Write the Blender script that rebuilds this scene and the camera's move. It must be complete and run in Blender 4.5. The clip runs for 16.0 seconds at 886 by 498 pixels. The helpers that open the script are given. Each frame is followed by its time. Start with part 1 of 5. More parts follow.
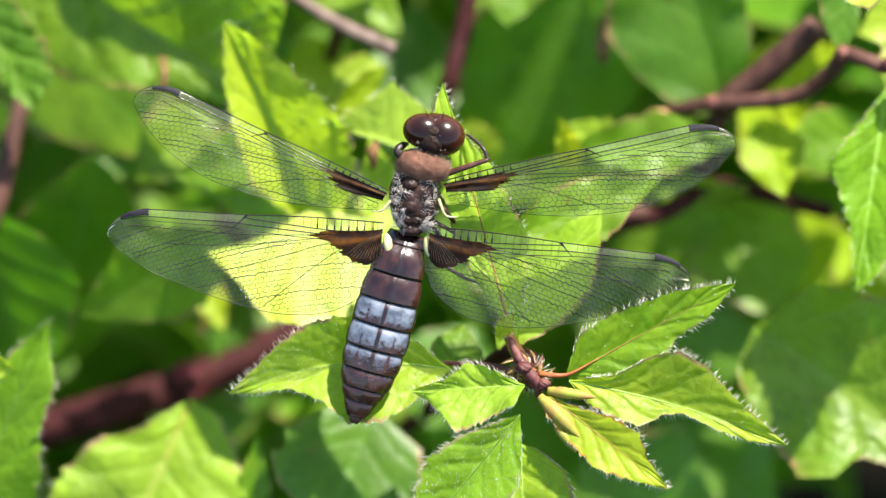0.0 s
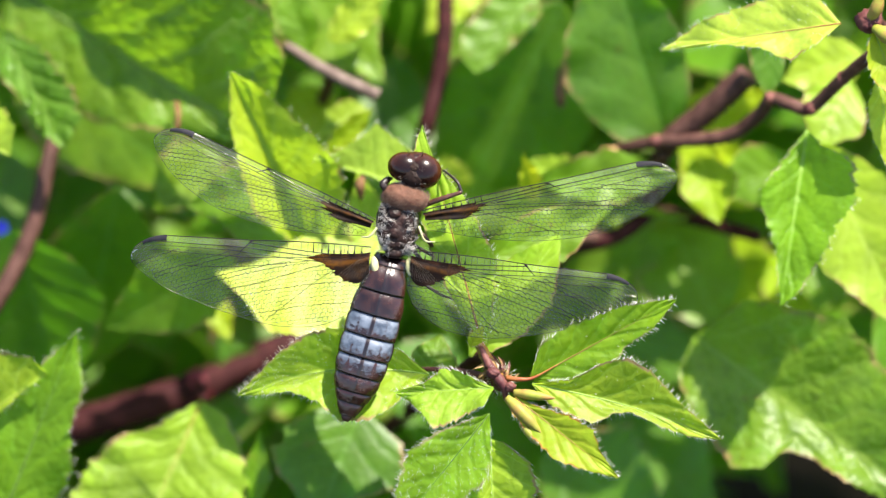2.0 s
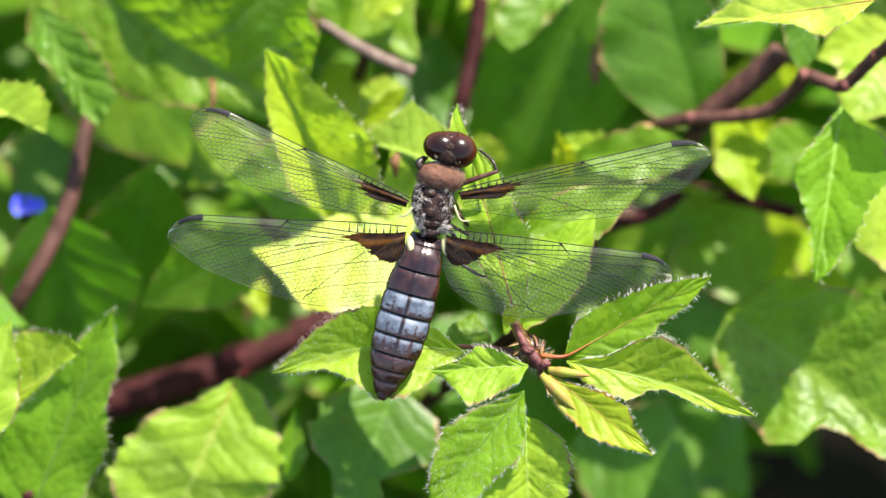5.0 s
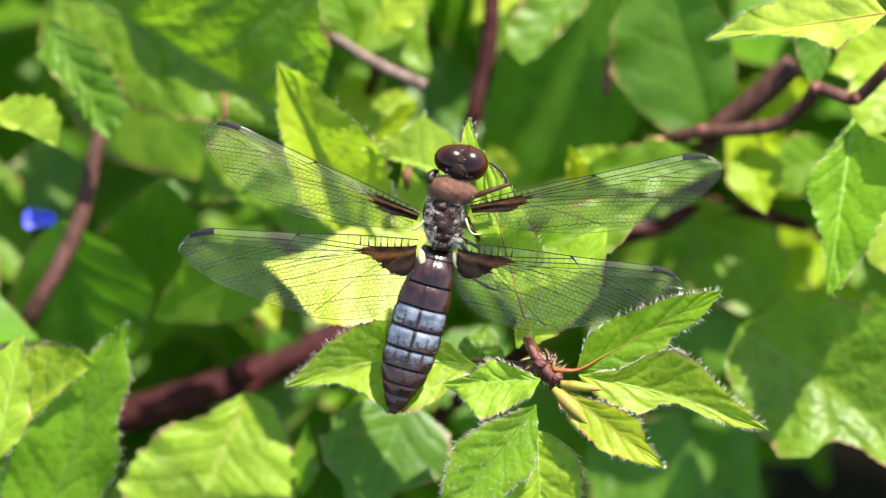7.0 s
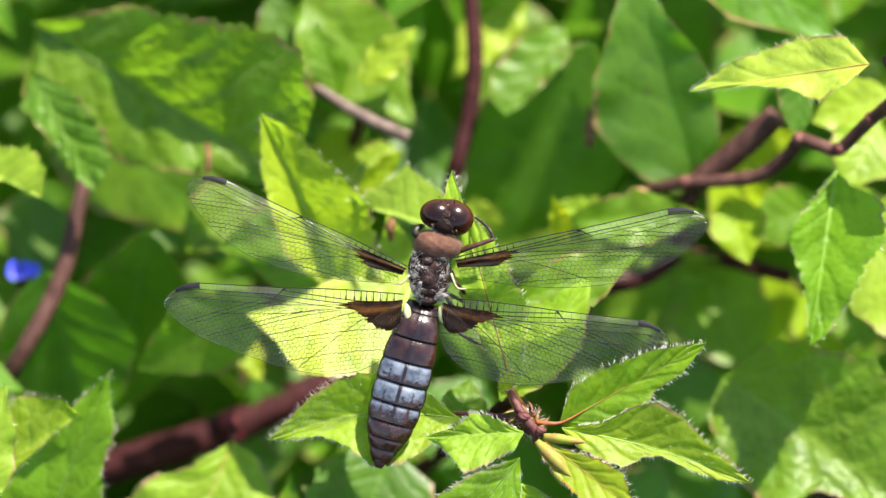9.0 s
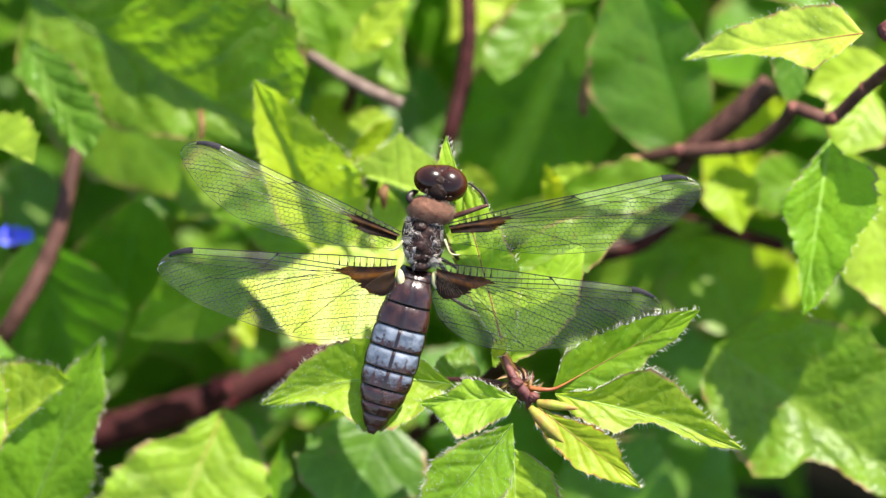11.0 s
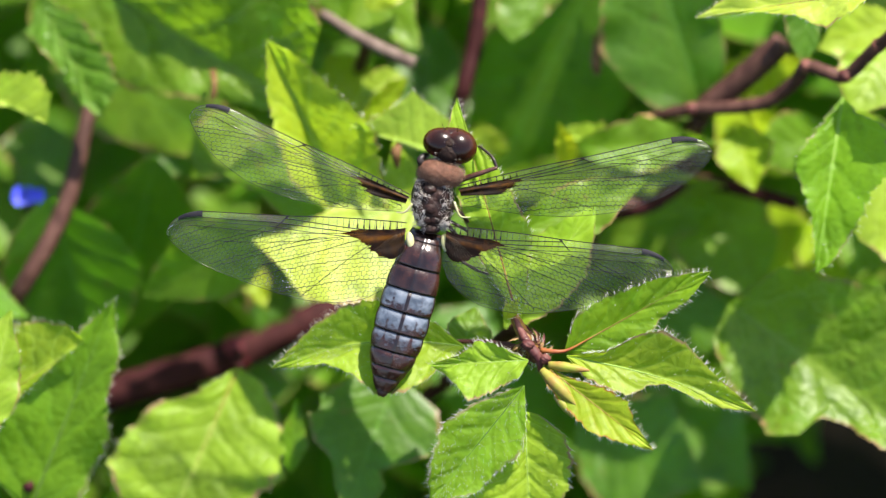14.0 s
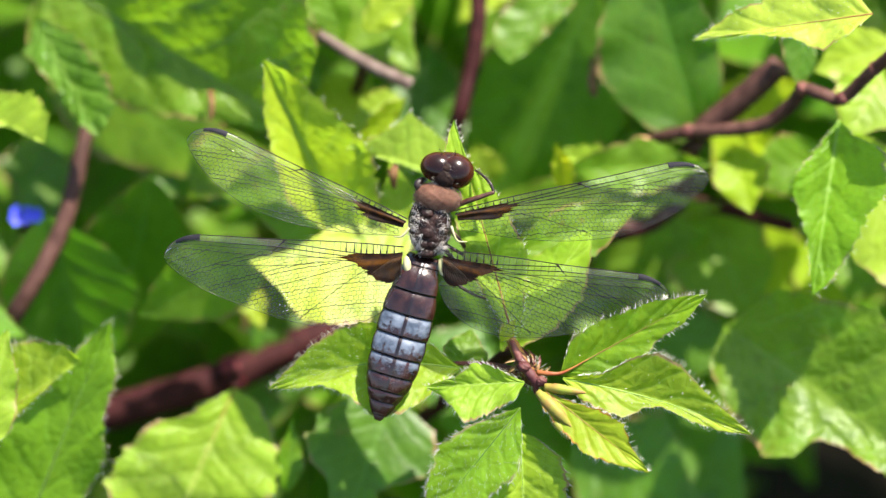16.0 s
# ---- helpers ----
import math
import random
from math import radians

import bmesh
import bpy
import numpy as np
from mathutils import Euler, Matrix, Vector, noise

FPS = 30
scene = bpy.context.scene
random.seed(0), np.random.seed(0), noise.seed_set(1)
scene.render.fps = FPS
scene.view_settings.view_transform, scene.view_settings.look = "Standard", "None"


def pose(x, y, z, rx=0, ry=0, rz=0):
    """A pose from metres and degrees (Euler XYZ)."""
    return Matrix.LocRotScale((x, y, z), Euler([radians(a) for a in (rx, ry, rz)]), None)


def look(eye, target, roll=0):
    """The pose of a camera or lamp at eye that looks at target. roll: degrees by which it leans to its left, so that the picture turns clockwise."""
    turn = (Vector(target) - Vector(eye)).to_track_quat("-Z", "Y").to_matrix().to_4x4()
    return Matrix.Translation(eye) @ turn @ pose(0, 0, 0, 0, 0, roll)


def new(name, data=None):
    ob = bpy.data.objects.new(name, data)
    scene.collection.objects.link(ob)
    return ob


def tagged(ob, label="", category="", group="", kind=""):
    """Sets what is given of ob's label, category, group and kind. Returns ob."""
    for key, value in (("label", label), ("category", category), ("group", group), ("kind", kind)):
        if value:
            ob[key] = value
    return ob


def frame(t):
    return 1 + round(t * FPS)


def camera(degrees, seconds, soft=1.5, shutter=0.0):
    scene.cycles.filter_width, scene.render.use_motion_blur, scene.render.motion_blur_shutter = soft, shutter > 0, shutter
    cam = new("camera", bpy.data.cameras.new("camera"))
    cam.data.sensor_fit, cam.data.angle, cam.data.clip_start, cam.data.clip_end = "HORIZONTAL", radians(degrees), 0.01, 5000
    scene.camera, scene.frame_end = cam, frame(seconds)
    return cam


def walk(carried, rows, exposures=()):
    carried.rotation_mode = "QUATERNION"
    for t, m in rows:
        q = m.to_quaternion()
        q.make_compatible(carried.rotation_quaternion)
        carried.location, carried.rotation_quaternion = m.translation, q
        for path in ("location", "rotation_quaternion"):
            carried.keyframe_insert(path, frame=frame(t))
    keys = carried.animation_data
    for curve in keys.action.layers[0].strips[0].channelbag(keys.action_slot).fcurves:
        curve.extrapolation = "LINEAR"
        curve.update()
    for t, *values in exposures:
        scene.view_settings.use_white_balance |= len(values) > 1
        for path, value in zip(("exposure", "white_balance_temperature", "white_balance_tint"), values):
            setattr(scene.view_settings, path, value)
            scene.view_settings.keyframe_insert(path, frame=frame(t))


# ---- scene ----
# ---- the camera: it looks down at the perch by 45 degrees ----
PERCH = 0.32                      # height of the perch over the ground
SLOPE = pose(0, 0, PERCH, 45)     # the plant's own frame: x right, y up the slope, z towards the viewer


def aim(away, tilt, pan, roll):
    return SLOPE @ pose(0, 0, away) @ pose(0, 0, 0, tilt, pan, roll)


cam = camera(6.0, 16.0, soft=1.4)
# seconds, distance from the perch, tilt, pan and roll in degrees
PATH = [
    (0.0, aim(1.0121, -0.0014, -0.0709, -0.01)),
    (0.5, aim(1.0700, -0.0021, -0.1524, 0.08)),
    (1.0, aim(1.1379, 0.0162, -0.1642, -0.01)),
    (1.5, aim(1.1644, 0.0912, -0.1503, -0.07)),
    (2.0, aim(1.1646, 0.1358, -0.2085, -0.07)),
    (2.5, aim(1.1632, 0.1608, -0.3242, 0.01)),
    (3.0, aim(1.1646, 0.1701, -0.3110, 0.08)),
    (3.5, aim(1.1672, 0.0910, -0.1586, 0.09)),
    (4.0, aim(1.1673, -0.0423, -0.0003, -0.11)),
    (4.2, aim(1.1673, -0.0883, 0.0361, -0.11)),
    (6.3, aim(1.1671, 0.1159, 0.0118, -0.17)),
    (6.5, aim(1.1671, 0.0968, 0.0348, -0.17)),
    (7.0, aim(1.1666, 0.0694, 0.1089, -0.18)),
    (7.5, aim(1.1684, 0.1067, 0.1695, -0.30)),
    (8.0, aim(1.1681, 0.1962, 0.1733, -0.33)),
    (8.5, aim(1.1680, 0.3442, 0.1018, -0.24)),
    (8.7, aim(1.1680, 0.4170, 0.0481, -0.24)),
    (10.8, aim(1.1671, 0.2328, -0.0453, 0.03)),
    (11.0, aim(1.1671, 0.1945, -0.0529, 0.03)),
    (11.5, aim(1.1673, 0.1324, -0.1121, 0.05)),
    (12.0, aim(1.1668, 0.0699, -0.1078, 0.06)),
    (12.5, aim(1.1668, 0.0000, -0.0000, 0.00)),
    (13.0, aim(1.1671, -0.0723, 0.1355, 0.01)),
    (13.5, aim(1.1657, -0.1243, 0.1413, -0.09)),
    (14.0, aim(1.1664, -0.0843, 0.0360, -0.12)),
    (14.5, aim(1.1687, 0.0373, -0.0066, -0.13)),
    (15.0, aim(1.1696, 0.1229, 0.0154, 0.02)),
    (15.5, aim(1.1693, 0.1144, 0.0095, 0.10)),
    (16.0, aim(1.1684, 0.0589, 0.0132, 0.07)),
]

walk(cam, PATH, [(0.0, 1.98), (2.0, 1.96), (4.0, 1.94), (6.5, 1.90), (7.5, 1.83), (8.5, 1.81), (11.0, 1.88), (12.5, 1.87), (13.0, 1.80), (13.5, 1.67), (14.0, 1.67), (14.5, 1.79), (15.0, 1.86), (16.0, 1.86)])

focus = new("focus_point")
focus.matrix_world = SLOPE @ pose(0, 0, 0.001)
focus.empty_display_size = 0.01
cam.data.dof.use_dof = True
cam.data.dof.focus_object = focus
cam.data.dof.aperture_fstop = 9.0

# ---- sky and sun ----
SUN = (SLOPE.to_3x3() @ Vector((0.32, 0.75, 0.52))).normalized()
world = bpy.data.worlds.new("sky")
scene.world = world
world.use_nodes = True
wn = world.node_tree.nodes
sky = wn.new("ShaderNodeTexSky")
sky.sky_type = "NISHITA"
sky.sun_disc = False
sky.sun_elevation = math.asin(SUN.z)
sky.sun_rotation = math.atan2(SUN.x, SUN.y)
world.node_tree.links.new(sky.outputs[0], wn["Background"].inputs[0])
wn["Background"].inputs[1].default_value = 0.112
sun = new("sun", bpy.data.lights.new("sun", "SUN"))
sun.data.energy = 5.0
sun.data.angle = radians(0.53)
sun.data.color = (1.0, 0.925, 0.82)
sun.matrix_world = look(SUN * 5, (0, 0, 0))


# ---- materials ----
class Net:
    """A small helper for node materials."""

    def __init__(self, name):
        self.mat = bpy.data.materials.new(name)
        self.mat.use_nodes = True
        self.tree = self.mat.node_tree
        self.tree.nodes.clear()
        self.out = self.node("ShaderNodeOutputMaterial")

    def node(self, kind):
        return self.tree.nodes.new(kind)

    def put(self, socket, value):
        if isinstance(value, bpy.types.NodeSocket):
            self.tree.links.new(value, socket)
        elif isinstance(value, (tuple, list)) and len(value) == 3 and socket.type == "RGBA":
            socket.default_value = (*value, 1)
        else:
            socket.default_value = value

    def math(self, op, a, b=0.0, c=0.0, clamp=False):
        n = self.node("ShaderNodeMath")
        n.operation, n.use_clamp = op, clamp
        for s, v in zip(n.inputs, (a, b, c)):
            self.put(s, v)
        return n.outputs[0]

    def step(self, x, lo, hi):
        n = self.node("ShaderNodeMapRange")
        n.interpolation_type = "SMOOTHSTEP"
        for s, v in zip(n.inputs, (x, lo, hi, 0.0, 1.0)):
            self.put(s, v)
        return n.outputs[0]

    def mix(self, fac, a, b, blend="MIX"):
        n = self.node("ShaderNodeMix")
        n.data_type, n.blend_type = "RGBA", blend
        for i, v in ((0, fac), (6, a), (7, b)):
            self.put(n.inputs[i], v)
        return n.outputs[2]

    def noise(self, scale, detail=4.0, rough=0.6, vector=None):
        n = self.node("ShaderNodeTexNoise")
        if vector is None:
            vector = self.node("ShaderNodeTexCoord").outputs["Object"]
        self.put(n.inputs["Vector"], vector)
        for k, v in (("Scale", scale), ("Detail", detail), ("Roughness", rough)):
            self.put(n.inputs[k], v)
        return n.outputs[0]

    def bump(self, height, strength, distance):
        n = self.node("ShaderNodeBump")
        self.put(n.inputs["Height"], height)
        self.put(n.inputs["Strength"], strength)
        self.put(n.inputs["Distance"], distance)
        return n.outputs[0]

    def shader(self, kind, **values):
        n = self.node(kind)
        for k, v in values.items():
            self.put(n.inputs[k.replace("_", " ")], v)
        return n.outputs[0]

    def blend(self, fac, a, b):
        n = self.node("ShaderNodeMixShader")
        for s, v in zip(n.inputs, (fac, a, b)):
            self.put(s, v)
        return n.outputs[0]

    def done(self, surface):
        self.put(self.out.inputs["Surface"], surface)
        return self.mat


def leaf_material(name, front, glow, vein, margin=(0.27, 0.17, 0.07), veins=5.6, through_light=0.45,
                  quilt=0.32, gloss=0.45, spec=0.16, stain=0.55, island=False):
    """A thin leaf: a waxy face, light that shines through, a net of veins, a reddish margin and stains."""
    n = Net(name)
    uv = n.node("ShaderNodeSeparateXYZ")
    n.put(uv.inputs[0], n.node("ShaderNodeUVMap").outputs[0])
    along, across = uv.outputs[0], n.math("ABSOLUTE", n.math("MULTIPLY_ADD", uv.outputs[1], 2.0, -1.0))
    wob = n.noise(160.0, 2.0)
    phase = n.math("MULTIPLY_ADD", along, veins, n.math("MULTIPLY", across, n.math("MULTIPLY_ADD", across, 0.5, -1.9)))
    phase = n.math("ADD", phase, n.math("MULTIPLY_ADD", wob, 0.9, -0.45))
    saw = n.math("PINGPONG", phase, 0.5)
    side = n.math("SUBTRACT", 1.0, n.step(saw, 0.0, 0.085))
    mid = n.math("SUBTRACT", 1.0, n.step(across, 0.015, 0.06))
    net = n.node("ShaderNodeTexVoronoi")
    net.feature = "DISTANCE_TO_EDGE"
    n.put(net.inputs["Vector"], n.node("ShaderNodeTexCoord").outputs["Object"])
    net.inputs["Scale"].default_value = 480.0
    fine = n.math("SUBTRACT", 1.0, n.step(net.outputs[0], 0.0, 0.12))
    lines = n.math("MAXIMUM", mid, n.math("MULTIPLY", side, 0.6))
    lines = n.math("MAXIMUM", lines, n.math("MULTIPLY", fine, 0.22))
    info = n.node("ShaderNodeNewGeometry").outputs["Random Per Island"] if island else n.node("ShaderNodeObjectInfo").outputs["Random"]
    patch = n.noise(70.0, 3.0)
    grain = n.noise(900.0, 4.0)
    blotch = n.noise(210.0, 4.0, 0.65)

    def tint(base, vein_colour, k):
        dark = tuple(c * 0.62 for c in base)
        warm = (min(1, base[0] * 1.32 + 0.006), base[1] * 1.04, base[2] * 0.8)
        c = n.mix(info, base, warm)
        c = n.mix(n.step(patch, 0.35, 0.72), c, n.mix(0.5, c, dark))
        c = n.mix(n.math("MULTIPLY", n.step(blotch, 0.50, 0.66), 0.55), c, tuple(v * 0.55 for v in base))
        c = n.mix(n.math("MULTIPLY", n.step(blotch, 0.46, 0.30), 0.45), c, tuple(min(1, v * 1.35) for v in base))
        c = n.mix(n.math("MULTIPLY", n.step(grain, 0.35, 0.8), 0.35), c, dark)
        c = n.mix(n.math("MULTIPLY", lines, k), c, vein_colour)
        rust = n.math("MULTIPLY", n.step(n.noise(260.0, 5.0, 0.7), 0.62, 0.72), stain)
        c = n.mix(rust, c, (0.20, 0.10, 0.03))
        edge = n.step(n.math("ADD", across, n.math("MULTIPLY", n.noise(500.0, 2.0), 0.06)), 0.93, 1.0)
        edge = n.math("MULTIPLY", edge, n.step(n.noise(180.0, 2.0), 0.38, 0.62))
        return n.mix(edge, c, margin)

    height = n.math("ADD", n.math("MULTIPLY", n.step(saw, 0.0, 0.30), 0.8), n.math("MULTIPLY", n.step(net.outputs[0], 0.0, 0.30), 0.35))
    height = n.math("ADD", height, n.math("MULTIPLY", n.noise(300.0, 2.0), 0.9))
    height = n.math("ADD", height, n.math("MULTIPLY", n.noise(130.0, 3.0, 0.6), 2.2))
    height = n.math("ADD", height, n.math("MULTIPLY", grain, 0.25))
    normal = n.bump(height, quilt, 0.0003)
    face = n.shader("ShaderNodeBsdfPrincipled", Base_Color=tint(front, vein, 0.45), Roughness=gloss, Specular_IOR_Level=spec, Normal=normal)
    inner = n.shader("ShaderNodeBsdfTranslucent", Color=tint(glow, tuple(min(1, c * 0.8 + 0.1) for c in glow), 0.35), Normal=normal)
    return n.done(n.blend(through_light, face, inner))


LEAF_FRESH = leaf_material("fresh_leaf", (0.235, 0.355, 0.024), (0.47, 0.75, 0.035), (0.38, 0.48, 0.09), gloss=0.46, spec=0.28)
# leaf in full sun: the glare is put into these paler greens
LEAF_SUNLIT = leaf_material("sunlit_leaf", (0.29, 0.405, 0.045), (0.50, 0.76, 0.05), (0.33, 0.46, 0.08), gloss=0.46, spec=0.30, stain=0.2)
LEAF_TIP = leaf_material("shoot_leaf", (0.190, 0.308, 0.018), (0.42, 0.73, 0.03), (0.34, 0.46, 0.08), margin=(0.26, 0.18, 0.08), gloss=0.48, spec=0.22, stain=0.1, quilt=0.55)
# the shoot leaf again, with shade put into its darker greens
LEAF_SHADY_TIP = leaf_material("shoot_leaf_shaded", (0.098, 0.215, 0.010), (0.36, 0.68, 0.025), (0.15, 0.30, 0.03), margin=(0.22, 0.20, 0.09), gloss=0.48, spec=0.18, stain=0.1, quilt=0.55)
LEAF_LIME = leaf_material("lime_leaf", (0.21, 0.33, 0.010), (0.56, 0.73, 0.02), (0.36, 0.44, 0.04))
LEAF_MID = leaf_material("grown_leaf", (0.090, 0.186, 0.009), (0.27, 0.58, 0.018), (0.20, 0.35, 0.04), gloss=0.45, spec=0.30)
LEAF_OLD = leaf_material("old_leaf", (0.088, 0.192, 0.011), (0.25, 0.54, 0.018), (0.26, 0.36, 0.06), gloss=0.42, spec=0.34, stain=0.95, quilt=0.9)
# darker leaf green that carries part of the inner bank's shade in its colour
LEAF_DARK = leaf_material("shade_tinted_leaf", (0.055, 0.142, 0.006), (0.15, 0.46, 0.010), (0.10, 0.23, 0.02), gloss=0.45, spec=0.45)
LEAF_YOUNG = leaf_material("young_leaf", (0.225, 0.34, 0.018), (0.66, 0.76, 0.03), (0.36, 0.22, 0.03), margin=(0.35, 0.13, 0.03))
LEAF_FILL = leaf_material("undergrowth_leaf", (0.068, 0.172, 0.007), (0.20, 0.50, 0.010), (0.13, 0.26, 0.02), island=True)


def plain_material(name, a, b, rough=0.5, scale=400.0, bump=0.3, coat=0.0, sheen=0.0, depth=0.0002, spec=0.35):
    n = Net(name)
    g = n.noise(scale, 5.0)
    c = n.mix(n.step(g, 0.3, 0.7), a, b)
    c = n.mix(n.math("MULTIPLY", n.step(n.noise(scale * 0.18, 3.0), 0.4, 0.75), 0.5), c, tuple(0.6 * v for v in a))
    r = n.math("MULTIPLY_ADD", g, 0.25, rough - 0.12)
    return n.done(n.shader("ShaderNodeBsdfPrincipled", Base_Color=c, Roughness=r, Coat_Weight=coat, Coat_Roughness=0.08, Specular_IOR_Level=spec,
                           Sheen_Weight=sheen, Normal=n.bump(g, bump, depth)))


BARK = plain_material("brown_bark", (0.036, 0.014, 0.010), (0.080, 0.036, 0.027), 0.65, 500.0, 0.5, spec=0.2)
# red bark, darkened further to stand in for the shade on its stems
RED_BARK = plain_material("red_bark", (0.020, 0.005, 0.006), (0.044, 0.013, 0.013), 0.7, 500.0, 0.5, spec=0.08)
GREY_BARK = plain_material("grey_bark", (0.06, 0.038, 0.030), (0.15, 0.11, 0.09), 0.7, 400.0, 0.5, spec=0.2)
RED_NODE = plain_material("crimson_node", (0.050, 0.011, 0.012), (0.140, 0.052, 0.038), 0.6, 420.0, 1.0, spec=0.25)
DRY = plain_material("dry_bract", (0.08, 0.036, 0.012), (0.17, 0.095, 0.04), 0.7, 700.0, 0.4, spec=0.2)
CRIMSON = plain_material("bright_crimson_node", (0.085, 0.009, 0.014), (0.150, 0.026, 0.032), 0.6, 300.0, 0.6, spec=0.15)
PALE_DRY = plain_material("pale_dry_bract", (0.20, 0.12, 0.05), (0.34, 0.22, 0.10), 0.7, 500.0, 0.4, spec=0.15)
RIB = plain_material("pale_rib", (0.17, 0.29, 0.04), (0.24, 0.34, 0.07), 0.5, 500.0, 0.2, spec=0.2)
RIB_DARK = plain_material("dull_rib", (0.05, 0.10, 0.015), (0.09, 0.14, 0.03), 0.6, 400.0, 0.2, spec=0.1)
RED_STALK = plain_material("red_stalk", (0.17, 0.030, 0.012), (0.22, 0.09, 0.02), 0.5, 300.0, 0.3, spec=0.25)
RIB_RED = plain_material("red_rib", (0.15, 0.045, 0.012), (0.20, 0.16, 0.03), 0.5, 240.0, 0.2, spec=0.2)
BUD = plain_material("green_bud", (0.19, 0.23, 0.025), (0.22, 0.085, 0.035), 0.55, 260.0, 0.9, spec=0.2)
HAIR = plain_material("pale_bristle", (0.44, 0.43, 0.33), (0.64, 0.62, 0.51), 0.4, 900.0, 0.1)
PETAL = plain_material("blue_petal", (0.05, 0.06, 0.60), (0.12, 0.14, 0.80), 0.5, 300.0, 0.2)
# soil near black: the deep shade under the leaves is in its colour
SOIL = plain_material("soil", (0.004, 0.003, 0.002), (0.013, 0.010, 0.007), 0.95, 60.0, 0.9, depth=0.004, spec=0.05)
VEIN = plain_material("wing_vein", (0.0080, 0.0056, 0.0040), (0.0176, 0.0112, 0.0080), 0.45, 900.0, 0.1, spec=0.22)
STAIN_VEIN = plain_material("pale_wing_vein", (0.05, 0.04, 0.032), (0.10, 0.08, 0.062), 0.5, 900.0, 0.1)
STIGMA = plain_material("black_wing_cell", (0.006, 0.006, 0.009), (0.014, 0.013, 0.016), 0.6, 900.0, 0.2, spec=0.1)
LEG = plain_material("dark_leg", (0.0098, 0.0070, 0.0056), (0.0315, 0.0182, 0.0140), 0.4, 900.0, 0.3)
LEG_RED = plain_material("reddish_leg", (0.036, 0.014, 0.009), (0.075, 0.030, 0.018), 0.4, 900.0, 0.3)
FUR = plain_material("tan_fur", (0.075, 0.031, 0.019), (0.170, 0.082, 0.052), 0.7, 900.0, 0.3, spec=0.15)
DARK_BACK = plain_material("dark_thorax", (0.006, 0.0035, 0.0025), (0.030, 0.013, 0.009), 0.42, 900.0, 0.9, spec=0.2)
TUFT = plain_material("grey_hair", (0.22, 0.20, 0.18), (0.40, 0.37, 0.34), 0.5, 900.0, 0.1)
FUZZ = plain_material("tan_hair", (0.1120, 0.0630, 0.0385), (0.1750, 0.1085, 0.0700), 0.6, 900.0, 0.1)
CREAM = plain_material("cream_skin", (0.3000, 0.2925, 0.1275), (0.3750, 0.3525, 0.2025), 0.5, 700.0, 0.2)
def eye_material():
    """A glossy eye: dark on top, reddish brown below."""
    n = Net("brown_eye")
    z = n.node("ShaderNodeSeparateXYZ")
    n.put(z.inputs[0], n.node("ShaderNodeTexCoord").outputs["Generated"])
    low = n.math("SUBTRACT", 1.0, n.step(n.math("ADD", z.outputs[2], n.math("MULTIPLY", n.noise(420.0, 4.0), 0.25)), 0.80, 1.12))
    c = n.mix(low, (0.009, 0.0034, 0.0020), (0.036, 0.0090, 0.0030))
    return n.done(n.shader("ShaderNodeBsdfPrincipled", Base_Color=c, Roughness=0.22, Specular_IOR_Level=0.24, Coat_Weight=0.06, Coat_Roughness=0.05))


EYE = eye_material()
FACE = plain_material("dark_face", (0.008, 0.005, 0.004), (0.026, 0.014, 0.010), 0.6, 900.0, 0.5, spec=0.1)


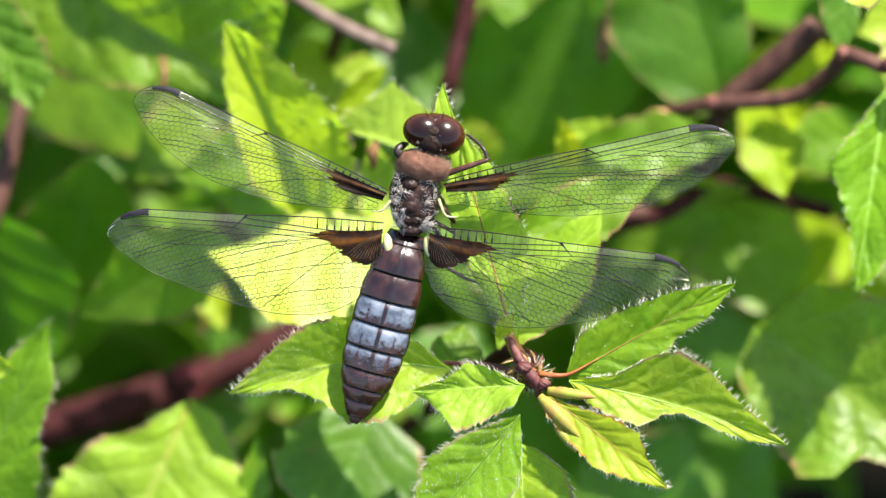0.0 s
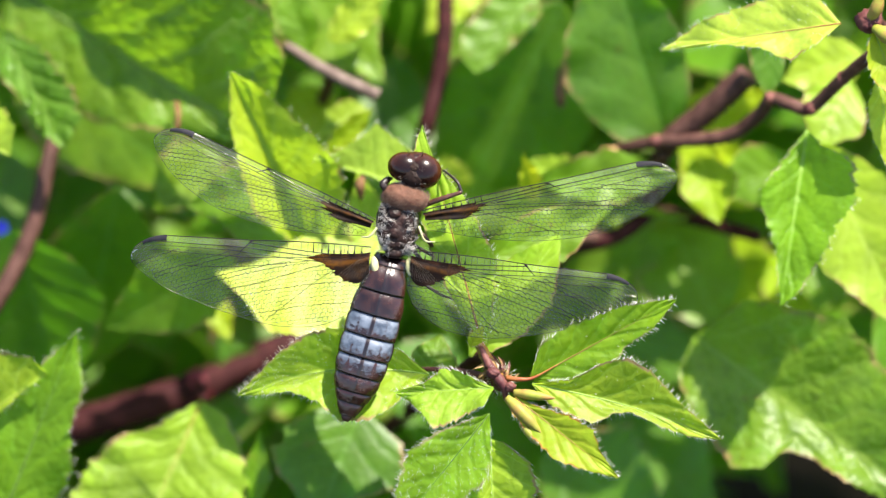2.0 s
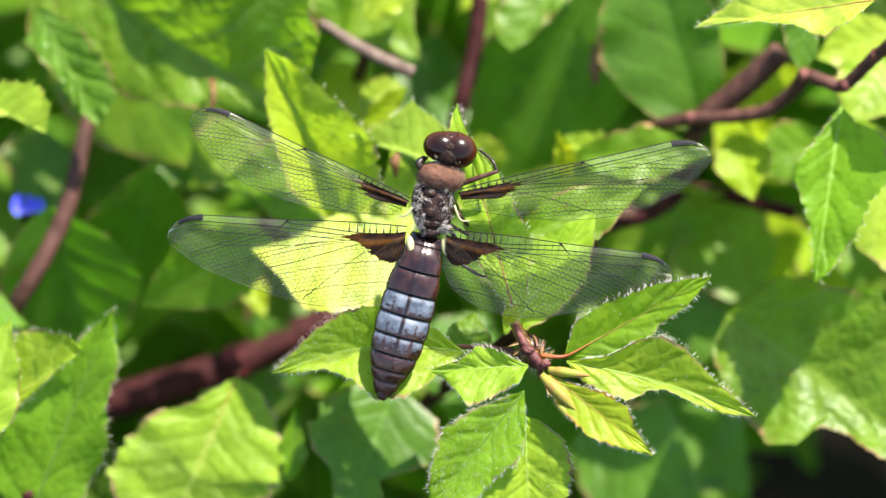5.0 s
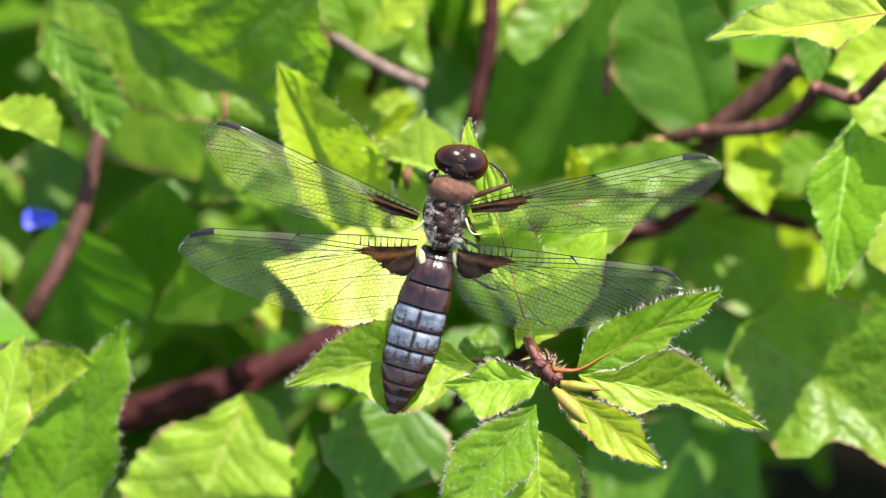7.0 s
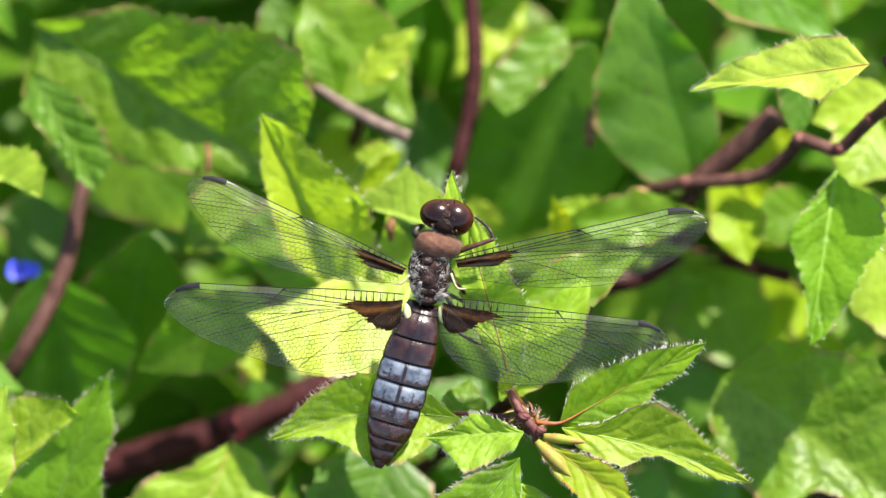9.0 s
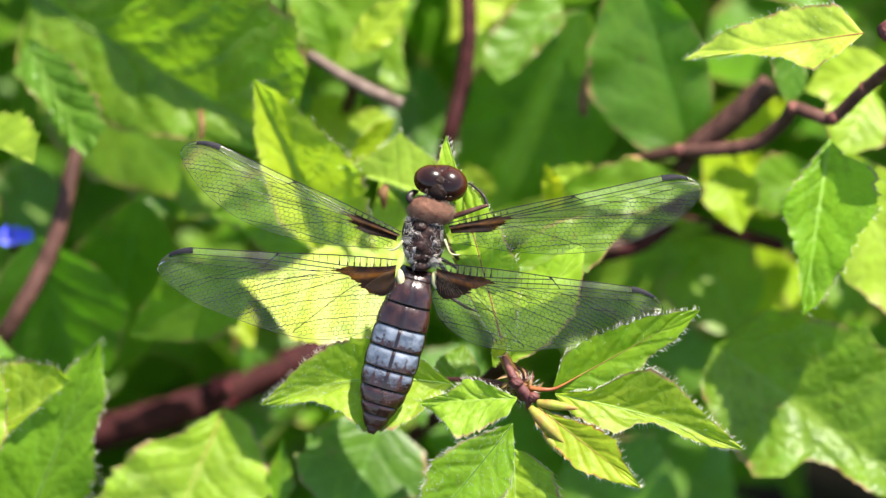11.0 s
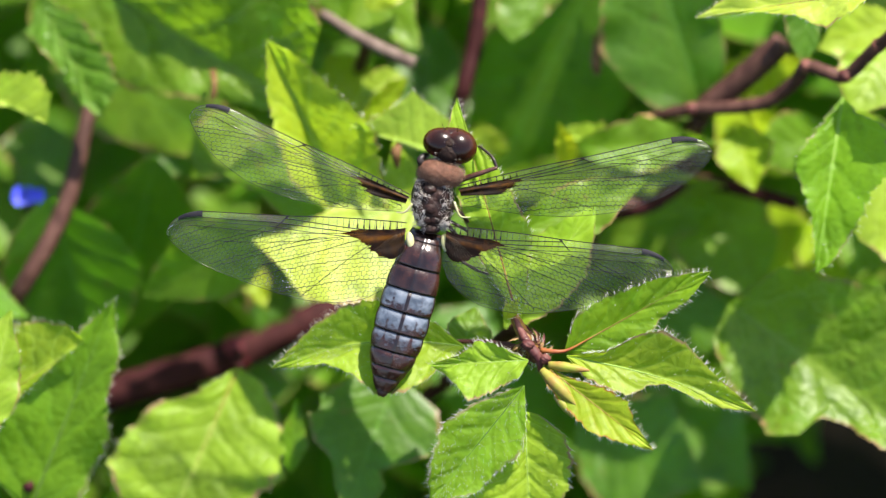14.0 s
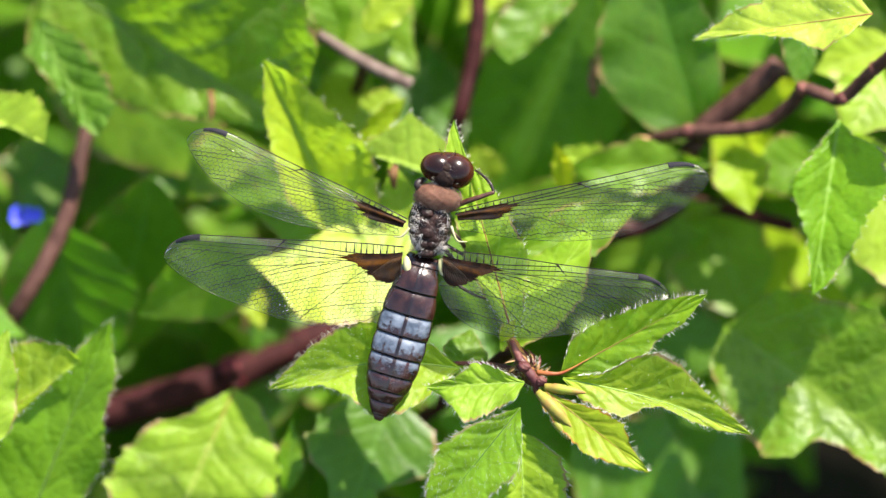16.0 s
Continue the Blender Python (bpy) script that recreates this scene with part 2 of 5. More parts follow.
def segment_material(name, bloom, blotch):
    """A glossy brown abdomen ring; bloom: how far grey-blue wax covers it; blotch: bare spots at its hind rim."""
    n = Net(name)
    uv = n.node("ShaderNodeSeparateXYZ")
    n.put(uv.inputs[0], n.node("ShaderNodeUVMap").outputs[0])
    along, round_ = uv.outputs[0], uv.outputs[1]
    g = n.noise(700.0, 5.0)
    brown = n.mix(n.step(g, 0.3, 0.75), (0.009, 0.0034, 0.0022), (0.034, 0.0120, 0.0075))
    brown = n.mix(n.math("MULTIPLY", n.step(n.noise(300.0, 2.0), 0.5, 0.7), 0.6), brown, (0.040, 0.011, 0.008))
    wax = n.mix(n.step(n.noise(520.0, 5.0, 0.7), 0.32, 0.7), (0.030, 0.041, 0.060), (0.125, 0.146, 0.180))
    off = n.math("ABSOLUTE", n.math("SUBTRACT", round_, 0.5))
    drip = n.node("ShaderNodeCombineXYZ")
    n.put(drip.inputs[0], n.math("MULTIPLY", along, 2.6))
    n.put(drip.inputs[1], n.math("MULTIPLY", round_, 11.0))
    n.put(drip.inputs[2], n.math("MULTIPLY", n.node("ShaderNodeObjectInfo").outputs["Random"], 40.0))
    spots = n.math("MULTIPLY_ADD", n.noise(1.5, 5.0, 0.65, drip.outputs[0]), 2.4, -1.2)
    streak = n.math("SUBTRACT", 1.0, n.step(n.math("ABSOLUTE", n.math("SUBTRACT", off, 0.088)), 0.0, 0.016))
    spots = n.math("SUBTRACT", spots, n.math("MULTIPLY", streak, 0.25 + blotch))
    cover = n.step(n.math("ADD", n.math("SUBTRACT", 1.0 - blotch, along), spots), -0.15, 0.42)
    cover = n.math("MULTIPLY", cover, n.step(along, 0.02, 0.10))
    cover = n.math("MULTIPLY", cover, n.math("SUBTRACT", 1.0, n.step(along, 0.82, 0.93)))
    cover = n.math("MULTIPLY", cover, n.step(off, 0.006, 0.017))
    cover = n.math("MULTIPLY", cover, n.math("SUBTRACT", 1.0, n.step(off, 0.17, 0.22)))
    cover = n.math("MULTIPLY", cover, bloom)
    c = n.mix(cover, brown, wax)
    rim = n.math("MAXIMUM", n.step(along, 0.91, 0.96), n.math("SUBTRACT", 1.0, n.step(off, 0.003, 0.011)))
    c = n.mix(n.math("MULTIPLY", rim, 0.92), c, (0.010, 0.006, 0.005))
    rough = n.math("MULTIPLY_ADD", cover, 0.20, n.math("MULTIPLY_ADD", g, 0.20, 0.14))
    return n.done(n.shader("ShaderNodeBsdfPrincipled", Base_Color=c, Roughness=rough, Specular_IOR_Level=0.55, Normal=n.bump(g, 0.5, 0.0002)))


SEG_BROWN = segment_material("brown_ring", 0.0, 0.5)
SEG_BLUE = segment_material("blue_ring", 1.0, 0.10)
SEG_HALF = segment_material("half_blue_ring", 0.9, 0.38)
SEG_DARK = segment_material("dark_ring", 0.25, 0.75)


def membrane_material():
    n = Net("wing_membrane")
    clear = n.shader("ShaderNodeBsdfTransparent", Color=(0.97, 0.97, 0.94))
    # whitish sky sheen on the wing, painted as a thin pale diffuse layer
    pale_sheen = n.shader("ShaderNodeBsdfDiffuse", Color=(0.78, 0.79, 0.66))
    uv = n.node("ShaderNodeSeparateXYZ")
    n.put(uv.inputs[0], n.node("ShaderNodeUVMap").outputs[0])
    front = n.math("MULTIPLY", n.math("SUBTRACT", 1.0, n.step(uv.outputs[1], 0.10, 0.15)), n.step(uv.outputs[0], 0.47, 0.55))
    sheen_patches = n.step(n.noise(260.0, 4.0, 0.7), 0.42, 0.75)
    sheen_share = n.math("ADD", n.math("MULTIPLY_ADD", sheen_patches, 0.020, 0.006), n.math("MULTIPLY", front, 0.022))
    body = n.blend(sheen_share, clear, pale_sheen)
    ripple = n.bump(n.noise(1300.0, 3.0), 0.5, 0.00012)
    shine = n.shader("ShaderNodeBsdfGlossy", Color=(0.88, 0.90, 0.82), Roughness=0.28, Normal=ripple)
    fresnel = n.node("ShaderNodeFresnel")
    fresnel.inputs[0].default_value = 1.35
    return n.done(n.blend(n.math("MULTIPLY", fresnel.outputs[0], 0.65), body, shine))


def patch_material():
    """The brown stain at a wing's base with an amber streak."""
    n = Net("wing_stain")
    uv = n.node("ShaderNodeSeparateXYZ")
    n.put(uv.inputs[0], n.node("ShaderNodeUVMap").outputs[0])
    streak = n.math("MULTIPLY", n.step(uv.outputs[1], 0.20, 0.23), n.math("SUBTRACT", 1.0, n.step(uv.outputs[1], 0.26, 0.30)))
    streak = n.math("MULTIPLY", streak, n.step(n.noise(500.0, 2.0), 0.35, 0.6))
    cells = n.step(n.noise(620.0, 2.0), 0.42, 0.62)
    c = n.mix(cells, (0.0060, 0.0032, 0.0022), (0.0210, 0.0090, 0.0050))
    c = n.mix(n.math("MULTIPLY", streak, 0.8), c, (0.055, 0.021, 0.003))
    c = n.mix(n.math("MULTIPLY", n.step(uv.outputs[1], 0.30, 0.36), 0.8), c, (0.0055, 0.0034, 0.0030))
    solid = n.shader("ShaderNodeBsdfPrincipled", Base_Color=c, Roughness=0.5, Specular_IOR_Level=0.06)
    clear = n.shader("ShaderNodeBsdfTransparent", Color=(0.30, 0.11, 0.012))
    thin = n.math("ADD", n.math("MULTIPLY", n.step(uv.outputs[0], 0.12, 0.23), 0.30), n.math("MULTIPLY", streak, 0.07))
    thin = n.math("ADD", thin, n.math("MULTIPLY", cells, 0.12), clamp=True)
    return n.done(n.blend(n.math("SUBTRACT", 0.97, thin), clear, solid))


MEMBRANE, STAIN = membrane_material(), patch_material()


# ---- geometry ----
class Shape:
    """Gathers points in millimetres, faces and their uv; part() makes one mesh of it."""

    def __init__(self):
        self.v, self.f, self.t, self.count = [], [], [], 0
        self.hairs, self.rods = [], []

    def add(self, points, faces, uv=None):
        """faces: an array of equal faces."""
        points = np.asarray(points, float)
        self.v.append(points)
        self.f += (np.asarray(faces, int) + self.count).tolist()
        self.t.append(np.full((len(points), 2), 0.5) if uv is None else np.asarray(uv, float))
        self.count += len(points)
        return self

    def frames(self, d, away):
        d = d / np.maximum(np.linalg.norm(d, axis=1, keepdims=True), 1e-9)
        a = np.cross(d, away)
        a = a / np.maximum(np.linalg.norm(a, axis=1, keepdims=True), 1e-9)
        return d, a, np.cross(d, a)

    def gathered(self):
        """Adds the hairs and rods that were asked for."""
        if self.hairs:
            h = np.array(self.hairs, float)
            d, a, b = self.frames(h[:, 3:6], (0.3, 0.5, 0.8))
            ring = [h[:, :3] + h[:, 7:8] * (math.cos(t) * a + math.sin(t) * b) for t in (0, 2.094, 4.189)]
            p = np.stack(ring + [h[:, :3] + d * h[:, 6:7]], 1).reshape(-1, 3)
            k = np.arange(len(h))[:, None, None] * 4
            self.add(p, (k + np.array([(0, 1, 3), (1, 2, 3), (2, 0, 3)])).reshape(-1, 3))
        if self.rods:
            h = np.array(self.rods, float)
            d, a, b = self.frames(h[:, 3:6] - h[:, :3], (0.05, 0.02, 1))
            ring = [h[:, 6:7] * (math.cos(t) * a + math.sin(t) * b) for t in (0.52, 2.62, 4.71)]
            p = np.stack([h[:, :3] + q for q in ring] + [h[:, 3:6] + q for q in ring], 1).reshape(-1, 3)
            k = np.arange(len(h))[:, None, None] * 6
            self.add(p, (k + np.array([(0, 1, 4, 3), (1, 2, 5, 4), (2, 0, 3, 5)])).reshape(-1, 4))
        self.hairs, self.rods = [], []

    def grid(self, p, uv=None, wrap=False):
        """p: rows x columns x 3; uv: rows x columns x 2."""
        a, b = p.shape[:2]
        i, j = np.meshgrid(np.arange(a - 1), np.arange(b if wrap else b - 1), indexing="ij")
        j2 = (j + 1) % b
        faces = np.stack([i * b + j, i * b + j2, (i + 1) * b + j2, (i + 1) * b + j], -1).reshape(-1, 4)
        return self.add(p.reshape(-1, 3), faces, None if uv is None else uv.reshape(-1, 2))


def part(name, shape, material, parent=None, label="", flat=False, origin=(0, 0, 0)):
    """Links a shape as one mesh object; origin: the parent's place in the plant's frame."""
    me = bpy.data.meshes.new(name)
    o = np.array(origin, float)
    shape.gathered()
    pts = (np.vstack(shape.v) - o) * 0.001
    me.from_pydata(pts.tolist(), [], shape.f)
    layer = me.uv_layers.new(name="UVMap")
    loops = np.empty(len(me.loops), dtype=np.int64)
    me.loops.foreach_get("vertex_index", loops)
    layer.data.foreach_set("uv", np.vstack(shape.t)[loops].ravel())
    if not flat:
        me.polygons.foreach_set("use_smooth", [True] * len(me.polygons))
    me.materials.append(material)
    me.update()
    ob = new(name, me)
    if parent is not None:
        ob.parent = parent
    return tagged(ob, label)


def thing(name, base, label, category, group=""):
    """An Empty at the base of a thing, in the plant's frame."""
    ob = new(name)
    ob.empty_display_size = 0.005
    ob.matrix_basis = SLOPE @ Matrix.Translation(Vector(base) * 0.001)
    ob["base"] = list(base)
    return tagged(ob, label, category, group)


def unit(a):
    a = np.array(a, float)
    return a / max(np.linalg.norm(a), 1e-9)


def wavy(x, seed, n=3):
    """Smooth noise in about -1 to 1."""
    r = np.random.RandomState(seed)
    y = 0
    for i in range(n):
        y = y + np.sin(x * (2.1 ** i) * (4 + 3 * r.rand()) + r.rand() * 6.28) / (1.5 ** i)
    return y / 2.0


def curve(knots, n):
    """A smooth line through knots, n points."""
    k = np.array(knots, float)
    if len(k) == 2:
        k = np.array([k[0], (k[0] * 2 + k[1]) / 3, (k[0] + k[1] * 2) / 3, k[1]])
    e = np.vstack([2 * k[0] - k[1], k, 2 * k[-1] - k[-2]])
    q = np.linspace(0, len(k) - 1 - 1e-6, n)
    i = q.astype(int)
    t = (q - i)[:, None]
    a, b, c, d = e[i], e[i + 1], e[i + 2], e[i + 3]
    return 0.5 * (2 * b + (c - a) * t + (2 * a - 5 * b + 4 * c - d) * t * t + (3 * b - a - 3 * c + d) * t ** 3)


def tube(shape, knots, radii, n=24, sides=9, seed=0, rough=0.05):
    p = curve(knots, n)
    r = np.interp(np.linspace(0, 1, n), np.linspace(0, 1, len(radii)), radii)
    up = np.array([0.31, 0.17, 0.93])
    rings = []
    for i in range(n):
        d = unit(p[min(i + 1, n - 1)] - p[max(i - 1, 0)])
        a = unit(np.cross(d, up))
        b = np.cross(d, a)
        th = np.arange(sides) * 2 * math.pi / sides
        k = r[i] * (1 + rough * wavy(th * 0.5 + i * 0.7, seed))
        rings.append(p[i] + (np.cos(th) * k)[:, None] * a + (np.sin(th) * k)[:, None] * b)
    m = shape.count
    shape.grid(np.array(rings), np.stack(np.meshgrid(np.linspace(0, 1, sides), np.linspace(0, 1, n)), -1), wrap=True)
    shape.f.append(tuple(m + j for j in range(sides))[::-1])
    shape.f.append(tuple(m + (n - 1) * sides + j for j in range(sides)))
    return shape


def ball(shape, centre, radii, axes=None, rows=14, cols=20, lump=0.0, seed=0):
    """An ellipsoid, a little uneven."""
    th = np.linspace(0, math.pi, rows)
    ph = np.arange(cols) * 2 * math.pi / cols
    x = np.stack([np.sin(th)[:, None] * np.cos(ph), np.sin(th)[:, None] * np.sin(ph), np.cos(th)[:, None] * np.ones(cols)], -1)
    if lump:
        x = x * (1 + lump * wavy(x[..., 0] * 1.3 + x[..., 1] * 1.7 + x[..., 2], seed))[..., None]
    p = x * np.array(radii, float)
    if axes is not None:
        p = p @ np.array(axes, float)
    uv = np.stack(np.meshgrid(np.linspace(0, 1, cols), np.linspace(0, 1, rows)), -1)
    return shape.grid(p + np.array(centre, float), uv, wrap=True)


def bristle(shape, root, way, length, radius):
    """One thin tapering hair."""
    shape.hairs.append((*root, *way, length, radius))


class Blade:
    """A leaf's sheet: place(t, v) in the plant's frame, t from base to tip, v from -1 (its left) to 1."""

    def __init__(self, base, tip, left, right, peak=0.42, fold=14, droop=0.06, roll=0.0, bend=0.0, wave=0.09, teeth=0.035,
                 ripple=0.05, seed=1, blunt=0.0, face=(0, 0, 1), pucker=0.11, bites=(), rim=None):
        self.left, self.right, self.peak, self.fold, self.droop, self.bend, self.wave = left, right, peak, fold, droop, bend, wave
        self.teeth, self.ripple, self.seed, self.blunt, self.pucker, self.bites = teeth, ripple, seed, blunt, pucker, bites
        self.rim = rim            # half widths (t, width) of the left and of the right side, where a leaf is lopsided or bitten
        self.base, self.tip = np.array(base, float), np.array(tip, float)
        self.long = np.linalg.norm(self.tip - self.base)
        self.axis = unit(self.tip - self.base)
        n = np.array(face, float)
        n = unit(n - self.axis * n.dot(self.axis))
        s = np.cross(self.axis, n)
        c, k = math.cos(radians(roll)), math.sin(radians(roll))
        self.n, self.side = n * c + s * k, s * c - n * k

    def half(self, t, v):
        e = math.log(0.5) / math.log(self.peak)
        t = np.clip(t, 0, 1)
        f = np.sin(math.pi * t ** e) ** 0.85
        f = f * (1 - 0.5 * np.clip((t - 0.55) / 0.45, 0, 1) ** 1.2 * (1 - self.blunt)) + 0.012
        q = np.sign(v)
        if self.rim:
            e = [np.interp(t, *np.array(((0, 0.15), *k, (1, 0.05))).T) for k in self.rim]
            f = np.where(v < 0, e[0], e[1]) * (1 + self.teeth * wavy(t * 14 + q * 3.1, self.seed + 5))
            return f + self.teeth * 8.0 * (np.mod(t * self.long / 1.9, 1.0) - 0.5) * np.minimum(1, f / 2)
        for side, at, depth, span in self.bites:
            f = f * (1 - np.where(q == side, depth, 0.0) * np.exp(-((t - at) / span) ** 2))
        lobes = 1 + self.wave * wavy(t * 2.2 + q * 7.3, self.seed) + self.teeth * wavy(t * 14 + q * 3.1, self.seed + 5)
        w = np.where(v < 0, self.left, self.right) * f * lobes
        return w + self.teeth * 9.0 * (np.mod(t * self.long / 2.6, 1.0) - 0.5) * np.minimum(1, w / 3)

    def place(self, t, v):
        t, v = np.broadcast_arrays(np.asarray(t, float), np.asarray(v, float))
        w = self.half(t, v)
        a = np.abs(v)
        h = a * w * math.tan(radians(self.fold)) - self.droop * self.long * (t ** 2 - 0.25 * t)
        h = h + self.ripple * self.long * a ** 1.5 * wavy(t * 1.9 + np.sign(v) * 4.0, self.seed + 11, 2)
        row = t * 5.6 - a * (1.9 - 0.5 * a) + 0.45 * wavy(t * 1.1 + np.sign(v) * 2.0, self.seed + 2, 2)
        quilt = 1.3 * np.abs(np.sin(math.pi * row)) ** 0.8 * (0.65 + 0.5 * wavy(t * 1.3 + a * 0.5 + np.sign(v), self.seed + 3, 1)) + 1.6 * wavy(t * 1.2 + a * 0.4 + np.sign(v) * 2, self.seed + 4, 1)
        h = h + self.pucker * quilt * np.sin(math.pi * np.clip(a, 0, 1)) ** 0.7 * (self.long / 30)
        x = v * w * math.cos(radians(self.fold)) + self.bend * self.long * np.sin(math.pi * t)
        return (self.base + (t * self.long)[..., None] * self.axis + x[..., None] * self.side + h[..., None] * self.n)

    def sheet(self, shape, nu=34, nv=9):
        t = np.linspace(0, 1, nu)[:, None] * np.ones(2 * nv + 1)
        v = np.sin(np.linspace(-1, 1, 2 * nv + 1) * math.pi / 2)[None, :] * np.ones((nu, 1))
        return shape.grid(self.place(t, v), np.stack([t, v * 0.5 + 0.5], -1))


def leaf(parent, base, tip, left, right, material, hairs=0, fuzz=0, label="", nu=56, nv=10, rib=None, **how):
    """A leaf as a part of its shoot, with bristles along its margin."""
    b = Blade(base, tip, left, right, **how)
    origin = parent["base"]
    ob = part("leaf", b.sheet(Shape(), nu, nv), material, parent, label, origin=origin)
    if hairs or rib:
        t = np.linspace(0.0, 0.9, 14)
        line = b.place(t, 0.0) - b.n * 0.02
        k = b.long / 30
        part("midrib", tube(Shape(), line, [0.20 * k, 0.13 * k, 0.07 * k, 0.02 * k], 34, 6, 1, 0.02), rib or RIB, ob, "raised midrib", origin=origin)
    if hairs or fuzz:
        r = random.Random(b.seed)
        s = Shape()
        for i in range(int(hairs * 1.15)):
            t, q = r.uniform(0.06, 1.0), r.choice((-1, 1))
            p = b.place(t, q)
            out = unit(b.side * q + b.axis * r.uniform(0.2, 1.0) + b.n * r.uniform(-0.3, 0.5))
            bristle(s, p, out, r.uniform(0.35, 1.05), 0.024)
        for i in range(fuzz):
            t, q = r.uniform(0.1, 0.97), r.uniform(-0.95, 0.95)
            bristle(s, b.place(t, q), b.n + b.axis * r.uniform(0.2, 1.2) + b.side * r.uniform(-.5, .5), r.uniform(0.25, 0.6), 0.026)
        part("bristle_fringe", s, HAIR, ob, "short whitish bristles", origin=origin)["kind"] = "stuff"
    return ob


def stem(parent, knots, radii, material=BARK, name="stem", n=26, label="", seed=3):
    return part(name, tube(Shape(), knots, radii, n, 12, seed), material, parent, label, origin=parent["base"])


# ---- ground ----
def build_ground():
    s = Shape()
    me_n = 90
    g = np.sign(np.linspace(-1, 1, me_n)) * np.abs(np.linspace(-1, 1, me_n)) ** 4
    x, y = np.meshgrid(g * 200000, g * 200000)
    z = 6 * wavy(x * 0.004 + y * 0.003, 4) * (np.abs(x) + np.abs(y) < 3000)
    s.grid(np.stack([x, y, z], -1))
    tagged(part("ground", s, SOIL), "garden soil under the plants, blackened by painted shade", "ground", kind="structure")


build_ground()


# ---- the shoot with the perch ----
def build_sprig():
    base = (11.80, -15.55, -2)
    sprig = thing("perch_shoot", base, "hairy green shoot tip with toothed leaves on a red node", "plant")
    stem(sprig, [(11.80, -15.55, -2), (9.49, -12.47, -6), (5.25, -15.84, -24), (-7.00, -26.59, -80), (-12.24, -41.94, -200), (-13.49, -80.50, -235)],
         [1.0, 0.9, 1.1, 1.3, 1.6, 1.8], RED_BARK, label="thin reddish stem")
    stem(sprig, [(12.02, -16.32, -1), (10.24, -13.36, -2), (8.84, -10.48, -3.5), (7.68, -6.19, -5)], [1.0, 0.9, 0.7, 0.3], RIB_RED, "petiole")
    stem(sprig, [(11.80, -15.94, -2), (7.52, -14.65, -5), (2.98, -14.20, -7), (-3.45, -14.21, -7.6)], [0.7, 0.45, 0.35, 0.25], RED_NODE, "petiole")
    stem(sprig, [(12.57, -15.34, -0.4), (14.2, -15.5, 0.1), (16.2, -15.3, 0.0), (19.6, -13.5, 0.1)], [0.42, 0.32, 0.22, 0.05], RED_STALK, "petiole", label="orange-red leaf stalk")
    node = Shape()
    tube(node, [(9.0, -11.0, -1.2), (10.2, -13.6, -0.2), (11.6, -15.6, 0.4), (12.3, -16.8, 0.4), (12.3, -18.3, 0.0)], [0.35, 0.65, 0.75, 0.6, 0.2], 22, 12, 2, 0.22)
    ball(node, (10.70, -14.61, 0.8), (0.9, 0.7, 0.6), lump=0.3, seed=3)
    ball(node, (13.00, -16.57, 0.8), (0.8, 0.7, 0.6), lump=0.3, seed=4)
    part("node", node, RED_NODE, sprig, "swollen crimson node", origin=base)
    for a, b, r in (((12.60, -18.00, 1.2), (17.40, -23.00, 2.6), 1.0), ((13.60, -17.30, 1.0), (19.20, -18.10, 2.2), 0.72), ((14.60, -21.60, 1.6), (16.90, -24.60, 2.4), 0.6)):
        a, b = np.array(a), np.array(b)
        part("bud", tube(Shape(), [a, (a * 2 + b) / 3 + (0, 0, 0.4), (a + b * 2) / 3 + (0, 0, 0.3), b], [0.5, r, r * 0.8, 0.12], 18, 12, 5, 0.14), BUD,
             sprig, "yellow-green pointed bud", origin=base)
    for k in range(22):
        a = 0.5 + k * 0.72
        reach = 0.5 + 0.06 * (k % 7)
        c = np.array(base) + (reach * math.cos(a) * 1.5 - 0.5, reach * math.sin(a) * 1.6 + 0.6, 1.0 + 0.05 * (k % 5))
        e = c + np.array([math.cos(a + 1.1), math.sin(a + 1.1), 0.25 + 0.2 * (k % 3)]) * (1.2 + 0.35 * (k % 4))
        part("bract", Blade(c, e, 0.38, 0.38, fold=45, droop=0.7, seed=900 + k, pucker=0.0, wave=0.3, bend=0.2).sheet(Shape(), 12, 3),
             (PALE_DRY, RED_NODE, DRY, PALE_DRY)[k % 4], sprig, "small curled dry bract", origin=base)
    bracts = Shape()
    r = random.Random(5)
    for i in range(90):
        a = r.uniform(0, 6.28)
        root = np.array(base) + (1.4 * math.cos(a), 1.6 * math.sin(a), r.uniform(0.5, 2.2))
        bristle(bracts, root, (math.cos(a), math.sin(a), r.uniform(0.2, 1)), r.uniform(0.5, 1.6), 0.028)
    part("node_fringe", bracts, HAIR, sprig, "pale bristles", origin=base)["kind"] = "stuff"
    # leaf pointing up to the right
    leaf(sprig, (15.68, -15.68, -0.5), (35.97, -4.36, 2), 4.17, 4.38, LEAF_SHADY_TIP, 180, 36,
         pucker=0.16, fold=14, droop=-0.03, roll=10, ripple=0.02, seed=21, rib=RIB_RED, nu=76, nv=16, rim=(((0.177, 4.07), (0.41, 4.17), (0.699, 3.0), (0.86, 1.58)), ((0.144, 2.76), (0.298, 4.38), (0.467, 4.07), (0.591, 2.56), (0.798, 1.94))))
    # leaf reaching to the right with a bitten lower edge
    leaf(sprig, (16.06, -16.14, 0.5), (42.08, -23.85, 1), 6.93, 3.86, LEAF_TIP, 228, 72,
         pucker=0.16, fold=24, droop=0.03, roll=0, ripple=0.02, seed=8, nu=80, nv=16, rim=(((0.186, 1.86), (0.325, 5.66), (0.431, 6.93), (0.56, 6.1), (0.742, 3.04), (0.881, 1.47)), ((0.113, 2.6), (0.239, 3.57), (0.36, 3.86), (0.442, 1.61), (0.523, 0.73), (0.696, 1.45), (0.848, 1.31))), bend=-0.03)
